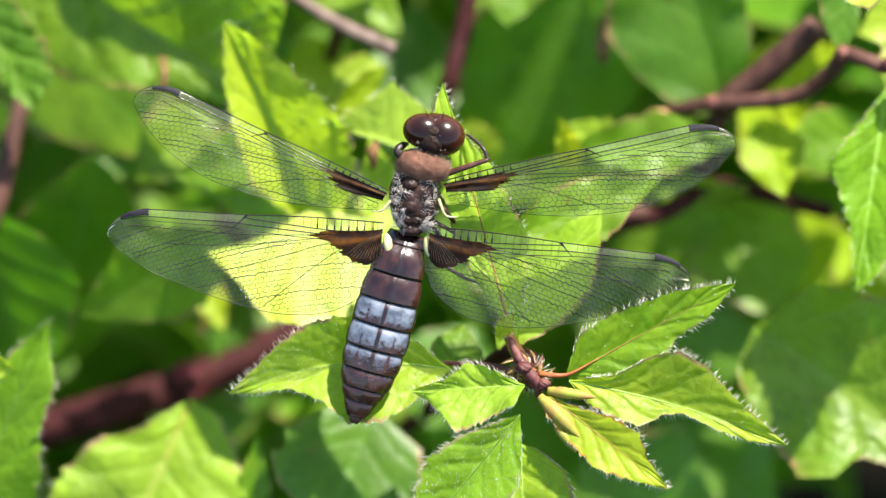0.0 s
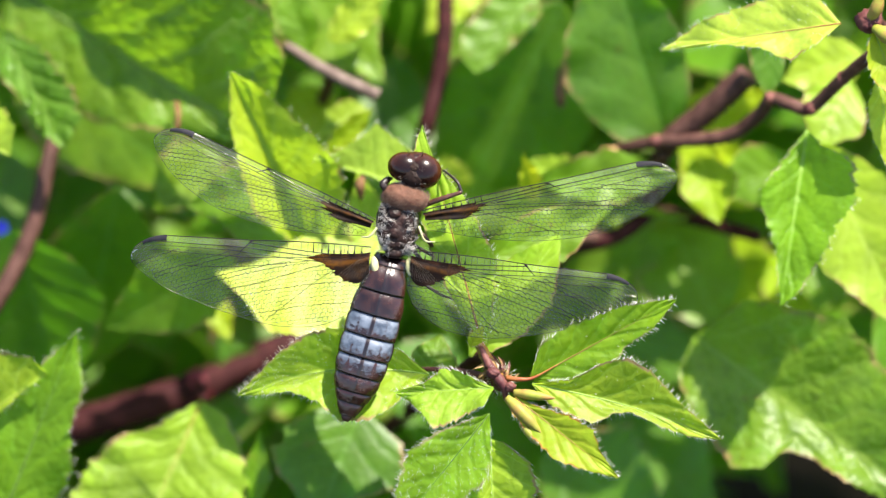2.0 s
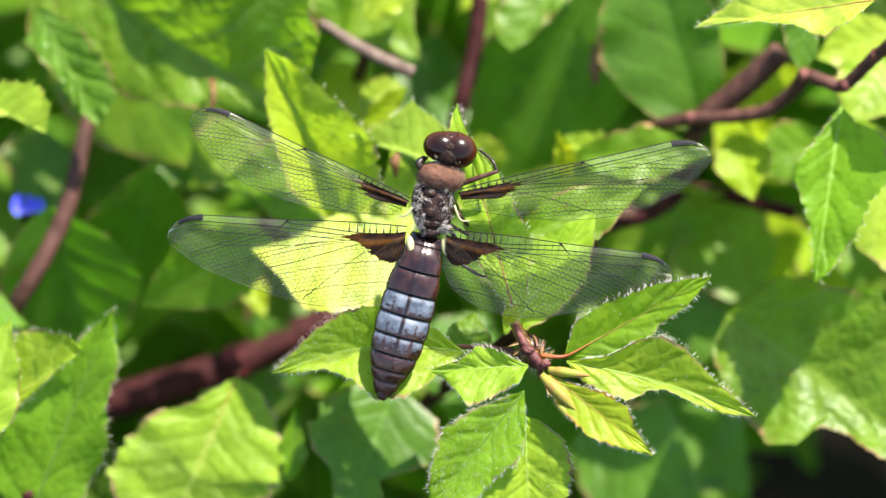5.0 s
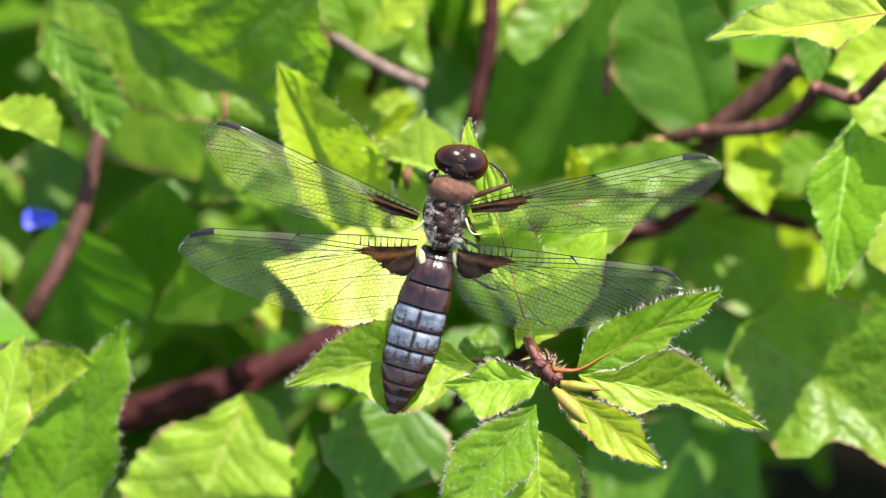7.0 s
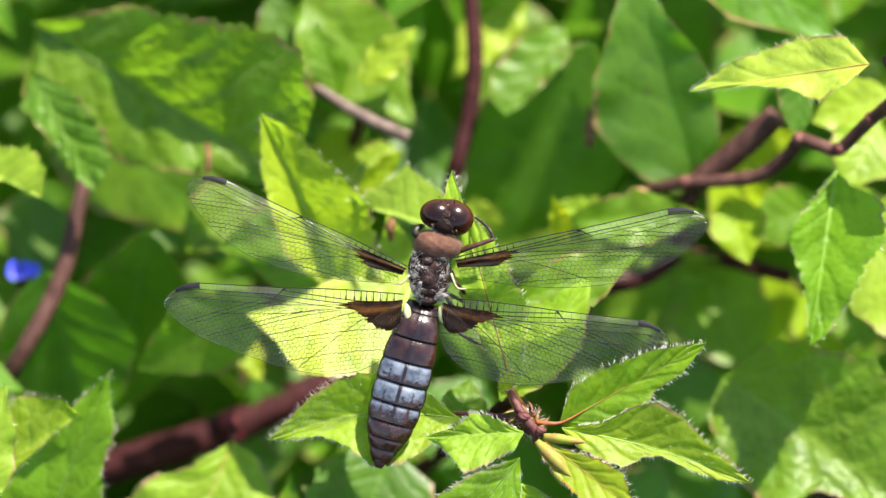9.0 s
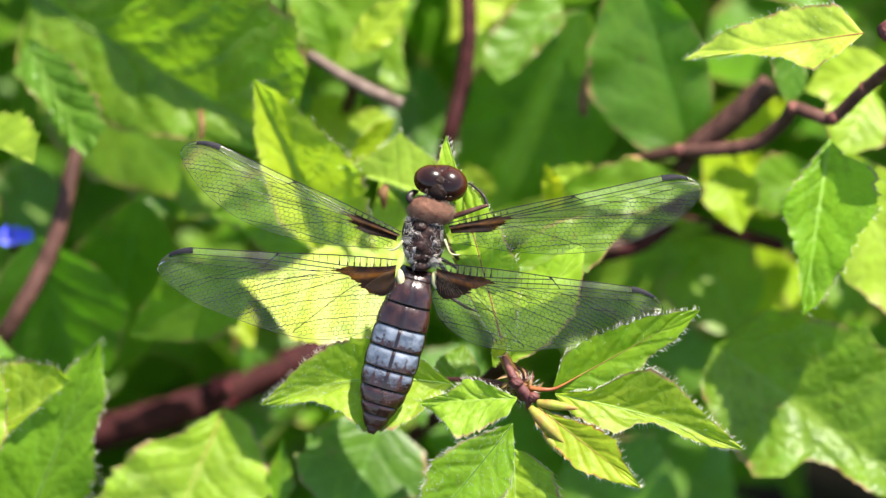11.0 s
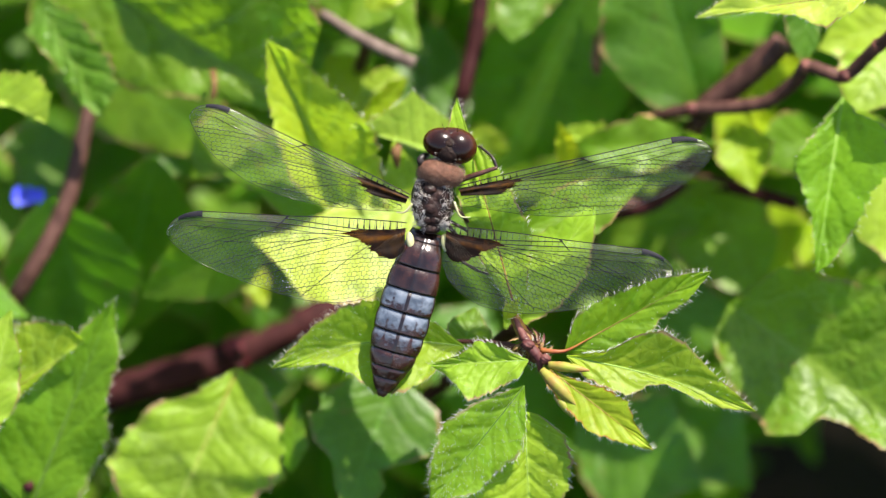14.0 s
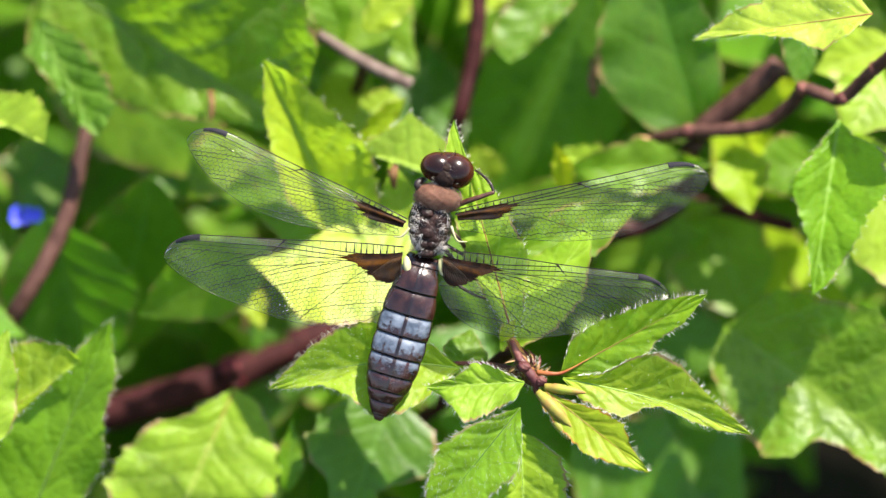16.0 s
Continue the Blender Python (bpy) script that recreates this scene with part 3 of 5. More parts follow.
    # small yellow leaf
    leaf(sprig, (13.71, -17.99, 1.5), (27.83, -28.99, 4), 3.16, 3.54, LEAF_YOUNG, 144, 0,
         pucker=0.14, fold=16, droop=0.02, roll=0, ripple=0.02, seed=31, rib=RIB_RED, nu=66, nv=12, rim=(((0.179, 0.97), (0.433, 2.81), (0.627, 3.16), (0.782, 1.31)), ((0.057, 2.03), (0.289, 2.97), (0.533, 3.54), (0.752, 2.2))))
    # small leaf to the lower left
    leaf(sprig, (10.76, -16.68, 0.8), (-2.88, -17.29, 1.5), 5.57, 3.2, LEAF_TIP, 204, 48,
         pucker=0.16, fold=18, droop=0.1, roll=0, ripple=0.06, seed=40, nu=72, nv=16, rim=(((0.105, 2.38), (0.397, 4.42), (0.629, 5.57), (0.736, 3.21), (0.845, 1.5)), ((0.179, 1.35), (0.346, 2.69), (0.505, 3.2), (0.693, 1.27), (0.867, 0.57))))
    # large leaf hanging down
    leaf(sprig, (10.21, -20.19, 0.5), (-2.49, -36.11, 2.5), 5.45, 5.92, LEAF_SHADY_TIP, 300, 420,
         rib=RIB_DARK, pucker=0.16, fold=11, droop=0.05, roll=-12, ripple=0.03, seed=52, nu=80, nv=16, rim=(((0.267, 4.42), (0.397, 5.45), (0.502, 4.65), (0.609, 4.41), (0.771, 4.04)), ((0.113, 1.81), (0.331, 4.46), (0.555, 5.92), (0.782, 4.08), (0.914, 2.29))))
    # pale leaf behind it
    leaf(sprig, (10.23, -23.74, -1.2), (11.02, -40.56, -2.2), 6.42, 8.93, LEAF_TIP, 144, 36,
         pucker=0.14, fold=10, droop=0.03, roll=0, ripple=0.03, seed=61, nu=70, nv=15, rim=(((0.03, 1.97), (0.201, 5.4), (0.412, 6.42), (0.688, 5.4), (0.868, 2.88)), ((0.477, 3.95), (0.628, 8.05), (0.742, 8.93), (0.888, 6.67))))
    # the leaf under the dragonfly's tail
    leaf(sprig, (1.88, -14.8, -4.4), (-24.74, -17.78, -4.6), 7.77, 6.31, LEAF_TIP, 264, 340,
         pucker=0.16, fold=22, droop=0.02, roll=0, ripple=0.03, seed=70, nu=84, nv=17, label="hairy bright green leaf under the insect's tail", rim=(((0.122, 3.39), (0.217, 5.76), (0.341, 7.77), (0.486, 7.56), (0.591, 4.25), (0.73, 1.81), (0.878, 1.19)), ((0.126, 2.97), (0.291, 5.17), (0.461, 6.31), (0.611, 5.88), (0.767, 4.01), (0.896, 1.78))), bend=0.075)
    # the upright leaf that the dragonfly clings to
    leaf(sprig, (9.7, -12.44, -3.2), (1.01, 19.59, -1), 3.64, 5.04, LEAF_TIP, 150, 36,
         pucker=0.22, fold=10, droop=0.0, roll=0, ripple=0.02, seed=81, rib=RIB_RED, nu=84, nv=17, rim=(((0.103, 0.56), (0.264, 2.37), (0.444, 3.6), (0.664, 3.64), (0.875, 2.54), (0.94, 1.53)), ((0.087, 1.36), (0.263, 3.79), (0.399, 5.04), (0.528, 4.16), (0.673, 2.85), (0.827, 0.31), (0.927, 0.1))))
    # the bright leaf behind it
    leaf(sprig, (7.55, -12.50, -9), (20.12, 4.40, -9), 4.68, 4.84, LEAF_TIP, 0, 0, pucker=0.07, peak=0.5, fold=10, droop=0.02, wave=0.07, ripple=0.03, seed=84, rib=RIB, blunt=0.6,
         nu=60, nv=12)
    leaf(sprig, (7.58, 0.08, -14), (27.73, 8.37, -15), 3.74, 4.37, LEAF_MID, 0, 0, peak=0.5, fold=10, seed=83, nu=36, nv=9)
    leaf(sprig, (7.51, -11.03, -3), (9.45, -8.12, -1), 1.09, 1.09, LEAF_YOUNG, 24, 0, pucker=0.07, peak=0.5, fold=25, droop=0.1, seed=86, nu=20, nv=6)
    leaf(sprig, (1.26, -16.47, -12), (3.63, -9.39, -14), 3.12, 3.51, LEAF_MID, 0, 0, peak=0.5, fold=8, seed=88, nu=24, nv=7)
    return sprig


SPRIG = build_sprig()


# ---- the plants behind ----
def shoot(name, base, label, group="shoots of the bank"):
    return thing(name, base, label, "plant", group)


def build_left():
    """The leaves and the stems of the left half of the bank."""
    a = shoot("leafy_shoot", (-18.07, -10.81, -40), "leafy shoot on a thick dark red stem")
    stem(a, [(-14.40, -8.60, -60), (-18.80, -11.30, -56), (-30.50, -16.90, -55), (-48.20, -22.50, -56), (-71.60, -29.80, -68), (-95.39, -69.35, -200)], [2.0, 2.2, 2.5, 2.5, 2.5, 2.6], RED_BARK,
         label="thick dark red stem", n=50)
    knob = Shape()
    ball(knob, (-30.65, -16.89, -55), (2.75, 2.75, 2.7), lump=0.1, seed=7)
    part("node", knob, CRIMSON, a, "swollen crimson node", origin=a["base"])
    leaf(a, (-29.81, -18.51, -32), (-39.42, -40.62, -27), 11.7, 11.75, LEAF_TIP, 90, 0,
         fold=16, droop=0.06, teeth=0.05, ripple=0.05, roll=0, seed=101, nu=70, nv=15, rim=(((0.032, 3.87), (0.173, 8.3), (0.342, 11.06), (0.584, 11.7), (0.798, 7.68)), ((0.258, 4.56), (0.418, 9.61), (0.661, 11.5), (0.846, 11.75), (0.97, 9.0))), pucker=0.12, rib=RIB_RED)
    stem(a, [(-30.42, -16.93, -53), (-29.78, -18.26, -40), (-30.21, -20.81, -35)], [0.9, 0.6, 0.4], RED_BARK, "petiole")
    leaf(a, (-7.52, -19.92, -30), (-14.67, -39.39, -26), 9.36, 9.36, LEAF_DARK, 0, 0, peak=0.38, fold=8, droop=0.02, wave=0.10, teeth=0.05, ripple=0.02, face=(-0.1, -0.5, 1), seed=104, bites=((-1, 0.62, 0.6, 0.13), (1, 0.7, 0.3, 0.06)), nu=60, nv=12)
    leaf(a, (-22.32, -33.52, -30), (-21.47, -22.66, -27), 2.34, 1.87, LEAF_MID, 0, 0, peak=0.45, fold=20, seed=106, roll=25)
    b = shoot("leafy_shoot", (-57.54, -34.89, -22), "shoot with toothed pale green leaves edged in red")
    stem(b, [(-59.13, -34.89, -22), (-61.33, -42.22, -50), (-72.16, -79.06, -210)], [0.8, 1.0, 1.3], RED_BARK)
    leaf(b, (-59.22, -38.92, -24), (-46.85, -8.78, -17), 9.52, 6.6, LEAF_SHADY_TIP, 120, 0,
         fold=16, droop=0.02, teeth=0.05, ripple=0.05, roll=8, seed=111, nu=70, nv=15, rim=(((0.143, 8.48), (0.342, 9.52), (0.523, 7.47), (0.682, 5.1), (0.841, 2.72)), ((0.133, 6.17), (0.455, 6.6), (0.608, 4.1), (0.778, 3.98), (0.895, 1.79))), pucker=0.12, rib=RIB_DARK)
    leaf(b, (-66.84, -25.26, -18), (-50.88, -14.54, -15), 8.29, 1.76, LEAF_TIP, 60, 0,
         fold=16, droop=0.05, teeth=0.04, ripple=0.04, roll=0, seed=113, nu=66, nv=12, rim=(((0.291, 7.03), (0.581, 8.29), (0.815, 6.43), (0.97, 3.33)), ((0.244, 1.76), (0.517, 0.97), (0.797, 0.1), (0.872, 0.1))), pucker=0.1, rib=RIB_RED)
    leaf(b, (-65.04, -28.34, -14), (-61.04, -10.17, -13), 7.02, 3.51, LEAF_FRESH, 30, 0, peak=0.45, fold=10, seed=118)
    c = shoot("leafy_shoot", (-51.06, 18.20, -38), "leafy shoot on a smooth brown stem")
    stem(c, [(-46.13, 29.27, -46), (-50.99, 18.47, -40), (-54.69, 4.11, -38), (-62.44, -10.00, -40), (-72.26, -26.37, -70), (-83.81, -70.36, -220)], [0.9, 1.15, 1.3, 1.35, 1.5, 1.6], BARK,
         label="smooth brown stem", n=46)
    leaf(c, (-58.12, 34.19, -34), (-49.28, 16.88, -30), 5.74, 4.08, LEAF_OLD, 0, 0,
         fold=12, teeth=0.08, ripple=0.03, seed=121, roll=14, rim=(((0.265, 4.22), (0.671, 5.74), (0.873, 4.51)), ((0.197, 4.08), (0.474, 2.34), (0.815, 1.68))), pucker=0.2)
    leaf(c, (-67.3, 21.21, -26), (-56.52, 16.0, -24), 5.91, 0.77, LEAF_FRESH, 0, 0,
         fold=10, droop=0.05, teeth=0.09, ripple=0.06, seed=123, roll=0, rim=(((0.287, 4.09), (0.658, 5.91), (0.911, 3.99)), ((0.332, 0.77), (0.593, 0.1), (0.771, 0.1))))
    leaf(c, (-57.98, 30.94, -48), (-29.46, 10.60, -44), 8.58, 8.58, LEAF_MID, 0, 0, peak=0.45, fold=6, wave=0.08, teeth=0.04, ripple=0.04, roll=18, seed=127)
    leaf(c, (-43.51, 21.27, -52), (-31.13, 7.38, -46), 7.80, 7.02, LEAF_DARK, 0, 0, peak=0.45, fold=10, wave=0.10, teeth=0.05, ripple=0.06, seed=128)
    d = shoot("leafy_shoot", (-67.86, 44.30, -36), "shoot with a broad mottled green leaf")
    stem(d, [(-69.53, 45.95, -37), (-82.01, 36.76, -80), (-101.94, -14.95, -240)], [1.0, 1.3, 1.6], BARK)
    # the dark rib colour paints the shadow line along this leaf's midrib
    leaf(d, (-58.41, 41.22, -40), (-21.17, 17.56, -33), 20.71, 11.72, LEAF_OLD, 0, 0,
         fold=15, droop=0.02, teeth=0.04, ripple=0.05, pucker=0.24, seed=131, rib=RIB_DARK, nu=84, nv=18, label='broad mottled green leaf', roll=22, rim=(((0.278, 12.01), (0.624, 19.43), (0.847, 20.71), (0.955, 15.5), (0.97, 8.33)), ((0.091, 9.05), (0.302, 11.72), (0.5, 10.46), (0.674, 6.04), (0.868, 2.97))))
    stem(d, [(-33.37, 23.50, -33), (-33.07, 21.70, -31), (-33.31, 19.62, -31)], [0.5, 0.4, 0.45], DRY, "dry_stub", 10, "dry brown leaf stub")
    e = shoot("leafy_shoot", (-13.12, 8.88, -30), "shoot with pointed red-edged leaves half in sun")
    stem(e, [(-11.50, 1.68, -28), (-10.09, -6.43, -50), (-11.58, -42.86, -230)], [0.8, 1.1, 1.5], RED_BARK)
    leaf(e, (-14.22, 3.11, -28), (-25.55, 27.85, -20), 6.4, 10.49, LEAF_TIP, 60, 0,
         fold=35, droop=0.0, teeth=0.05, ripple=0.03, roll=0, seed=141, nu=68, nv=13, label='folded leaf with a reddish toothed edge', rim=(((0.114, 3.12), (0.32, 6.4), (0.563, 5.38), (0.767, 3.86)), ((0.125, 7.74), (0.376, 10.49), (0.584, 8.3), (0.79, 5.03), (0.918, 2.7))), pucker=0.14)
    leaf(e, (0.48, 11.22, -24), (-13.78, 15.44, -18), 0.4, 7.58, LEAF_SUNLIT, 50, 0,
         fold=14, droop=0.0, teeth=0.02, ripple=0.03, seed=143, nu=60, nv=12, roll=0, rim=(((0.271, 0.4), (0.612, 0.1), (0.834, 0.1)), ((0.09, 4.68), (0.341, 6.11), (0.581, 7.58), (0.655, 5.11), (0.819, 2.05))), pucker=0.14)
    leaf(e, (-12.72, 16.08, -30), (-5.75, 22.42, -27), 1.51, 1.87, LEAF_LIME, 0, 0,
         fold=16.0, seed=145, roll=0, rim=(((0.413, 1.35), (0.773, 1.51)), ((0.459, 1.87), (0.787, 1.42))))
    leaf(e, (-3.91, 4.47, -26), (-27.68, -0.64, -23), 13.94, 4.19, LEAF_SUNLIT, 60, 0,
         fold=6, droop=-0.02, teeth=0.04, ripple=0.03, seed=147, nu=70, nv=14, label='broad bright leaf in full sun', roll=24, rim=(((0.191, 9.68), (0.357, 13.94), (0.589, 13.57), (0.797, 11.01), (0.89, 4.7)), ((0.249, 4.19), (0.571, 1.84), (0.785, 0.28))), pucker=0.12)
    leaf(e, (-7.51, 1.68, -29), (-27.50, 6.87, -29), 5.46, 6.24, LEAF_MID, 0, 0, peak=0.45, fold=8, seed=149)
    leaf(e, (-4.71, 0.88, -27), (-7.65, 13.78, -25), 3.28, 2.96, LEAF_FRESH, 0, 0, peak=0.45, fold=12, seed=152)
    stem(e, [(-6.91, 13.19, -22), (-7.31, 11.83, -21), (-7.15, 9.77, -22)], [0.35, 0.8, 0.3], DRY, "dry_bract", 10, "small brown dry bract")
    f = shoot("leafy_shoot", (-11.71, 35.87, -50), "pale shoot with light mottled leaves")
    stem(f, [(-18.00, 31.81, -35), (-11.56, 27.77, -34), (-4.74, 24.56, -34)], [0.75, 0.95, 1.0], GREY_BARK, "twig", label="greyish bare twig")
    stem(f, [(-11.57, 27.80, -35), (-15.46, 11.85, -90), (-17.30, -33.76, -240)], [0.8, 1.1, 1.5], BARK)
    leaf(f, (-19.72, 45.33, -42), (-3.94, 26.64, -37), 7.41, 7.41, LEAF_MID, 0, 0, peak=0.45, fold=8, wave=0.08, teeth=0.04, ripple=0.05, seed=151)
    leaf(f, (-3.57, 45.48, -46), (-18.12, 27.58, -43), 6.24, 6.24, LEAF_MID, 0, 0, peak=0.45, fold=10, seed=153)
    leaf(f, (-18.22, 26.11, -50), (-8.42, 14.65, -44), 4.68, 4.68, LEAF_FRESH, 0, 0, peak=0.45, fold=10, seed=155)
    leaf(f, (-11.56, 32.19, -34), (-3.53, 40.15, -32), 2.81, 2.81, LEAF_FRESH, 0, 0, peak=0.45, fold=14, seed=158)
    leaf(f, (-14.79, 30.63, -36), (-17.98, 41.02, -34), 3.12, 2.81, LEAF_MID, 0, 0, peak=0.45, fold=14, seed=159)
    leaf(f, (-6.78, 23.48, -40), (-13.21, 18.60, -38), 2.34, 2.65, LEAF_FRESH, 0, 0, peak=0.45, fold=14, seed=160)
    leaf(f, (-24.65, 45.48, -46), (-18.13, 23.55, -44), 6.24, 5.46, LEAF_DARK, 0, 0, peak=0.5, fold=8, seed=157, roll=-10)
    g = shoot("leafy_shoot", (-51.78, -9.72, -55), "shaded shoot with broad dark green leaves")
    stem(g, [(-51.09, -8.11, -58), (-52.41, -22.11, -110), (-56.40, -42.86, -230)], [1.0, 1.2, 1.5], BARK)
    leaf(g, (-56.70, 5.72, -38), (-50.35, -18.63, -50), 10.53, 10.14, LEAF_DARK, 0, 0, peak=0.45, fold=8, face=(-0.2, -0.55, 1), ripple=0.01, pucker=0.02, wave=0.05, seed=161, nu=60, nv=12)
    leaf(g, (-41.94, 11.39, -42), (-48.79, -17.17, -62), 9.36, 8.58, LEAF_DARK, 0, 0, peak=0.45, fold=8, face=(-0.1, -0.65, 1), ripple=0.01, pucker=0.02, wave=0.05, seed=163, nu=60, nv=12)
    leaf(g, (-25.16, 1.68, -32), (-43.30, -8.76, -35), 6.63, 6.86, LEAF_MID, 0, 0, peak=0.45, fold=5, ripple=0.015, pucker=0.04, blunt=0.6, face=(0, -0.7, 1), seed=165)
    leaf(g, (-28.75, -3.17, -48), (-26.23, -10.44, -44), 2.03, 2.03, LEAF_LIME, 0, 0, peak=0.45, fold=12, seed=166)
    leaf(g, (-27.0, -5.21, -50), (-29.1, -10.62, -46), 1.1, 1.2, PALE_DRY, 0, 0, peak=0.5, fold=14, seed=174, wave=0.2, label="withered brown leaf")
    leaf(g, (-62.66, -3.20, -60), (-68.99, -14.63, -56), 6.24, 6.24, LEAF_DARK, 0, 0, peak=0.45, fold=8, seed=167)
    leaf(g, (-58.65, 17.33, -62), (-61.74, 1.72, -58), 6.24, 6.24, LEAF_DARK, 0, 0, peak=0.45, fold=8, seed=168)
    leaf(g, (-43.79, 9.10, -60), (-50.19, 0.90, -56), 3.12, 3.12, LEAF_LIME, 0, 0, peak=0.45, fold=12, seed=169)
    leaf(g, (-17.12, 11.28, -30), (-31.98, 8.90, -32), 4.68, 4.68, LEAF_MID, 0, 0, peak=0.5, fold=10, seed=173)
    leaf(g, (-27.84, 17.08, -44), (-36.69, 8.16, -42), 4.68, 5.46, LEAF_MID, 0, 0, peak=0.45, fold=10, seed=171)
    leaf(g, (-36.47, -21.28, -62), (-18.31, -17.08, -56), 5.46, 6.24, LEAF_DARK, 0, 0, peak=0.45, fold=8, seed=170)
    leaf(g, (-19.98, -20.39, -58), (-28.03, -9.70, -52), 3.90, 3.90, LEAF_DARK, 0, 0, peak=0.45, fold=8, seed=172)


def build_right():
    """The leaves and the stems of the right half of the bank."""
    a = shoot("leafy_shoot", (1.30, 18.31, -45), "leafy shoot on an upright brown stem")
    stem(a, [(4.14, 46.37, -48), (4.78, 35.75, -46), (3.73, 26.81, -45), (1.46, 18.32, -46), (-1.16, 3.39, -70), (-3.20, -43.17, -240)], [1.15, 1.25, 1.25, 1.2, 1.4, 1.8], RED_BARK, label="upright dark reddish brown stem", n=40)
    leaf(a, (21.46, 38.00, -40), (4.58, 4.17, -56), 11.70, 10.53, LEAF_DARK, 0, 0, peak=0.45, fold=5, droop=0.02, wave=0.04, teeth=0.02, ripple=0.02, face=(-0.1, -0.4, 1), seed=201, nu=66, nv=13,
         label="broad smooth dark green leaf")
    leaf(a, (17.86, 40.48, -42), (9.18, 27.87, -38), 3.11, 5.18, LEAF_MID, 0, 0,
         fold=10, roll=6, seed=203, rim=(((0.223, 3.11), (0.608, 2.04), (0.852, 1.14)), ((0.272, 4.52), (0.749, 5.18), (0.97, 3.15))))
    leaf(a, (11.93, 46.68, -56), (1.30, 33.49, -52), 3.90, 4.29, LEAF_FRESH, 0, 0, peak=0.45, fold=10, seed=205)
    leaf(a, (-1.97, 31.35, -64), (-3.60, 9.09, -58), 6.24, 7.02, LEAF_DARK, 0, 0, peak=0.5, fold=6, seed=207)
    leaf(a, (6.18, 9.84, -50), (4.54, 16.30, -46), 3.12, 3.12, LEAF_FRESH, 0, 0, peak=0.5, fold=6, seed=208)
    b = shoot("leafy_shoot", (36.60, 18.14, -34), "shoot with grown leaves on forked reddish twigs")
    stem(b, [(47.36, 27.44, -30), (42.19, 22.7, -33), (36.34, 18.09, -36)], [1.75, 1.8, 1.7], BARK, "twig", label="thick cut brown twig")
    stem(b, [(27.11, 16.21, -40), (30.66, 17.3, -37), (34.62, 18.0, -35), (40.58, 18.29, -33), (45.32, 19.06, -31), (49.04, 21.8, -28), (50.67, 23.82, -25), (53.37, 22.99, -23), (55.94, 22.49, -22), (59.88, 26.22, -18), (64.3, 30.02, -12)],
         [0.6, 0.95, 1.0, 1.05, 1.0, 0.95, 0.95, 0.9], BARK, "twig", n=60, label="forked reddish brown twig")
    stem(b, [(36.67, 18.17, -36), (34.12, 9.10, -60), (34.18, -33.52, -230)], [1.2, 1.5, 2.0], BARK)
    for k, q in enumerate(((34.61, 18.07, -34.5), (55.92, 22.48, -21.5), (60.25, 26.6, -17.5), (50.49, 23.97, -24.5))):
        s = Shape()
        ball(s, q, (1.05, 1.0, 0.95), lump=0.15, seed=k)
        part("node", s, RED_NODE, b, "small crimson node", origin=b["base"])
    leaf(b, (36.63, 16.86, -40), (26.48, 48.88, -30), 10.92, 6.63, LEAF_DARK, 0, 0, peak=0.42, face=(-0.2, -0.3, 1), fold=14, droop=0.02, wave=0.06, teeth=0.03, ripple=0.04, roll=8, seed=211, nu=66, nv=13)
    leaf(b, (27.20, 28.41, -44), (32.75, 17.43, -40), 4.29, 3.90, LEAF_MID, 0, 0, peak=0.5, fold=12, seed=212)
    leaf(b, (51.11, 33.57, -26), (50.07, 23.84, -26), 1.9, 3.86, LEAF_DARK, 0, 0,
         fold=10, seed=213, roll=0, rim=(((0.226, 1.86), (0.635, 1.9)), ((0.206, 3.86), (0.602, 2.62))))
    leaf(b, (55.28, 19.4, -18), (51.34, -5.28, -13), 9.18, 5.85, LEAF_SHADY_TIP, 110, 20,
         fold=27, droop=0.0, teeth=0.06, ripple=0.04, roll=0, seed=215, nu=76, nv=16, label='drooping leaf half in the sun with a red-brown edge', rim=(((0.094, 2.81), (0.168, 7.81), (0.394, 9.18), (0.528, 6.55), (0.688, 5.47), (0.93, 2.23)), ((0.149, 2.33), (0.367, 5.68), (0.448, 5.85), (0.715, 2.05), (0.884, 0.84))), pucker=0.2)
    leaf(b, (57.09, 17.62, -26), (69.73, -9.47, -24), 7.41, 7.41, LEAF_FRESH, 0, 0, peak=0.45, fold=10, wave=0.06, teeth=0.05, ripple=0.03, seed=217, nu=40)
    leaf(b, (49.94, 9.00, -46), (37.72, 21.13, -44), 6.24, 4.68, LEAF_LIME, 0, 0, peak=0.5, fold=6, seed=219)
    leaf(b, (56.15, 14.60, -40), (42.29, 11.34, -36), 4.29, 4.68, LEAF_MID, 0, 0, peak=0.5, fold=6, seed=220)
    leaf(b, (40.69, 16.16, -36), (43.36, 6.49, -32), 4.29, 3.90, LEAF_LIME, 0, 0, peak=0.5, fold=10, seed=221)
    leaf(b, (17.34, 12.52, -34), (38.15, 13.30, -32), 3.90, 3.74, LEAF_MID, 0, 0, peak=0.5, fold=14, seed=222)
    leaf(b, (23.88, 11.38, -40), (16.16, 15.36, -36), 2.34, 3.28, LEAF_FRESH, 0, 0, peak=0.5, fold=22, roll=12, seed=223, wave=0.15)
    leaf(b, (62.08, 26.48, -30), (57.09, 16.82, -26), 4.68, 5.46, LEAF_FRESH, 0, 0, peak=0.5, fold=8, seed=224)
    leaf(b, (63.90, 30.58, -34), (52.57, 26.53, -32), 4.68, 4.68, LEAF_FRESH, 0, 0, peak=0.5, fold=8, seed=225)
    leaf(b, (36.56, 20.75, -46), (51.8, 25.29, -42), 3.6, 3.2, LEAF_LIME, 0, 0, peak=0.45, fold=12, seed=261)
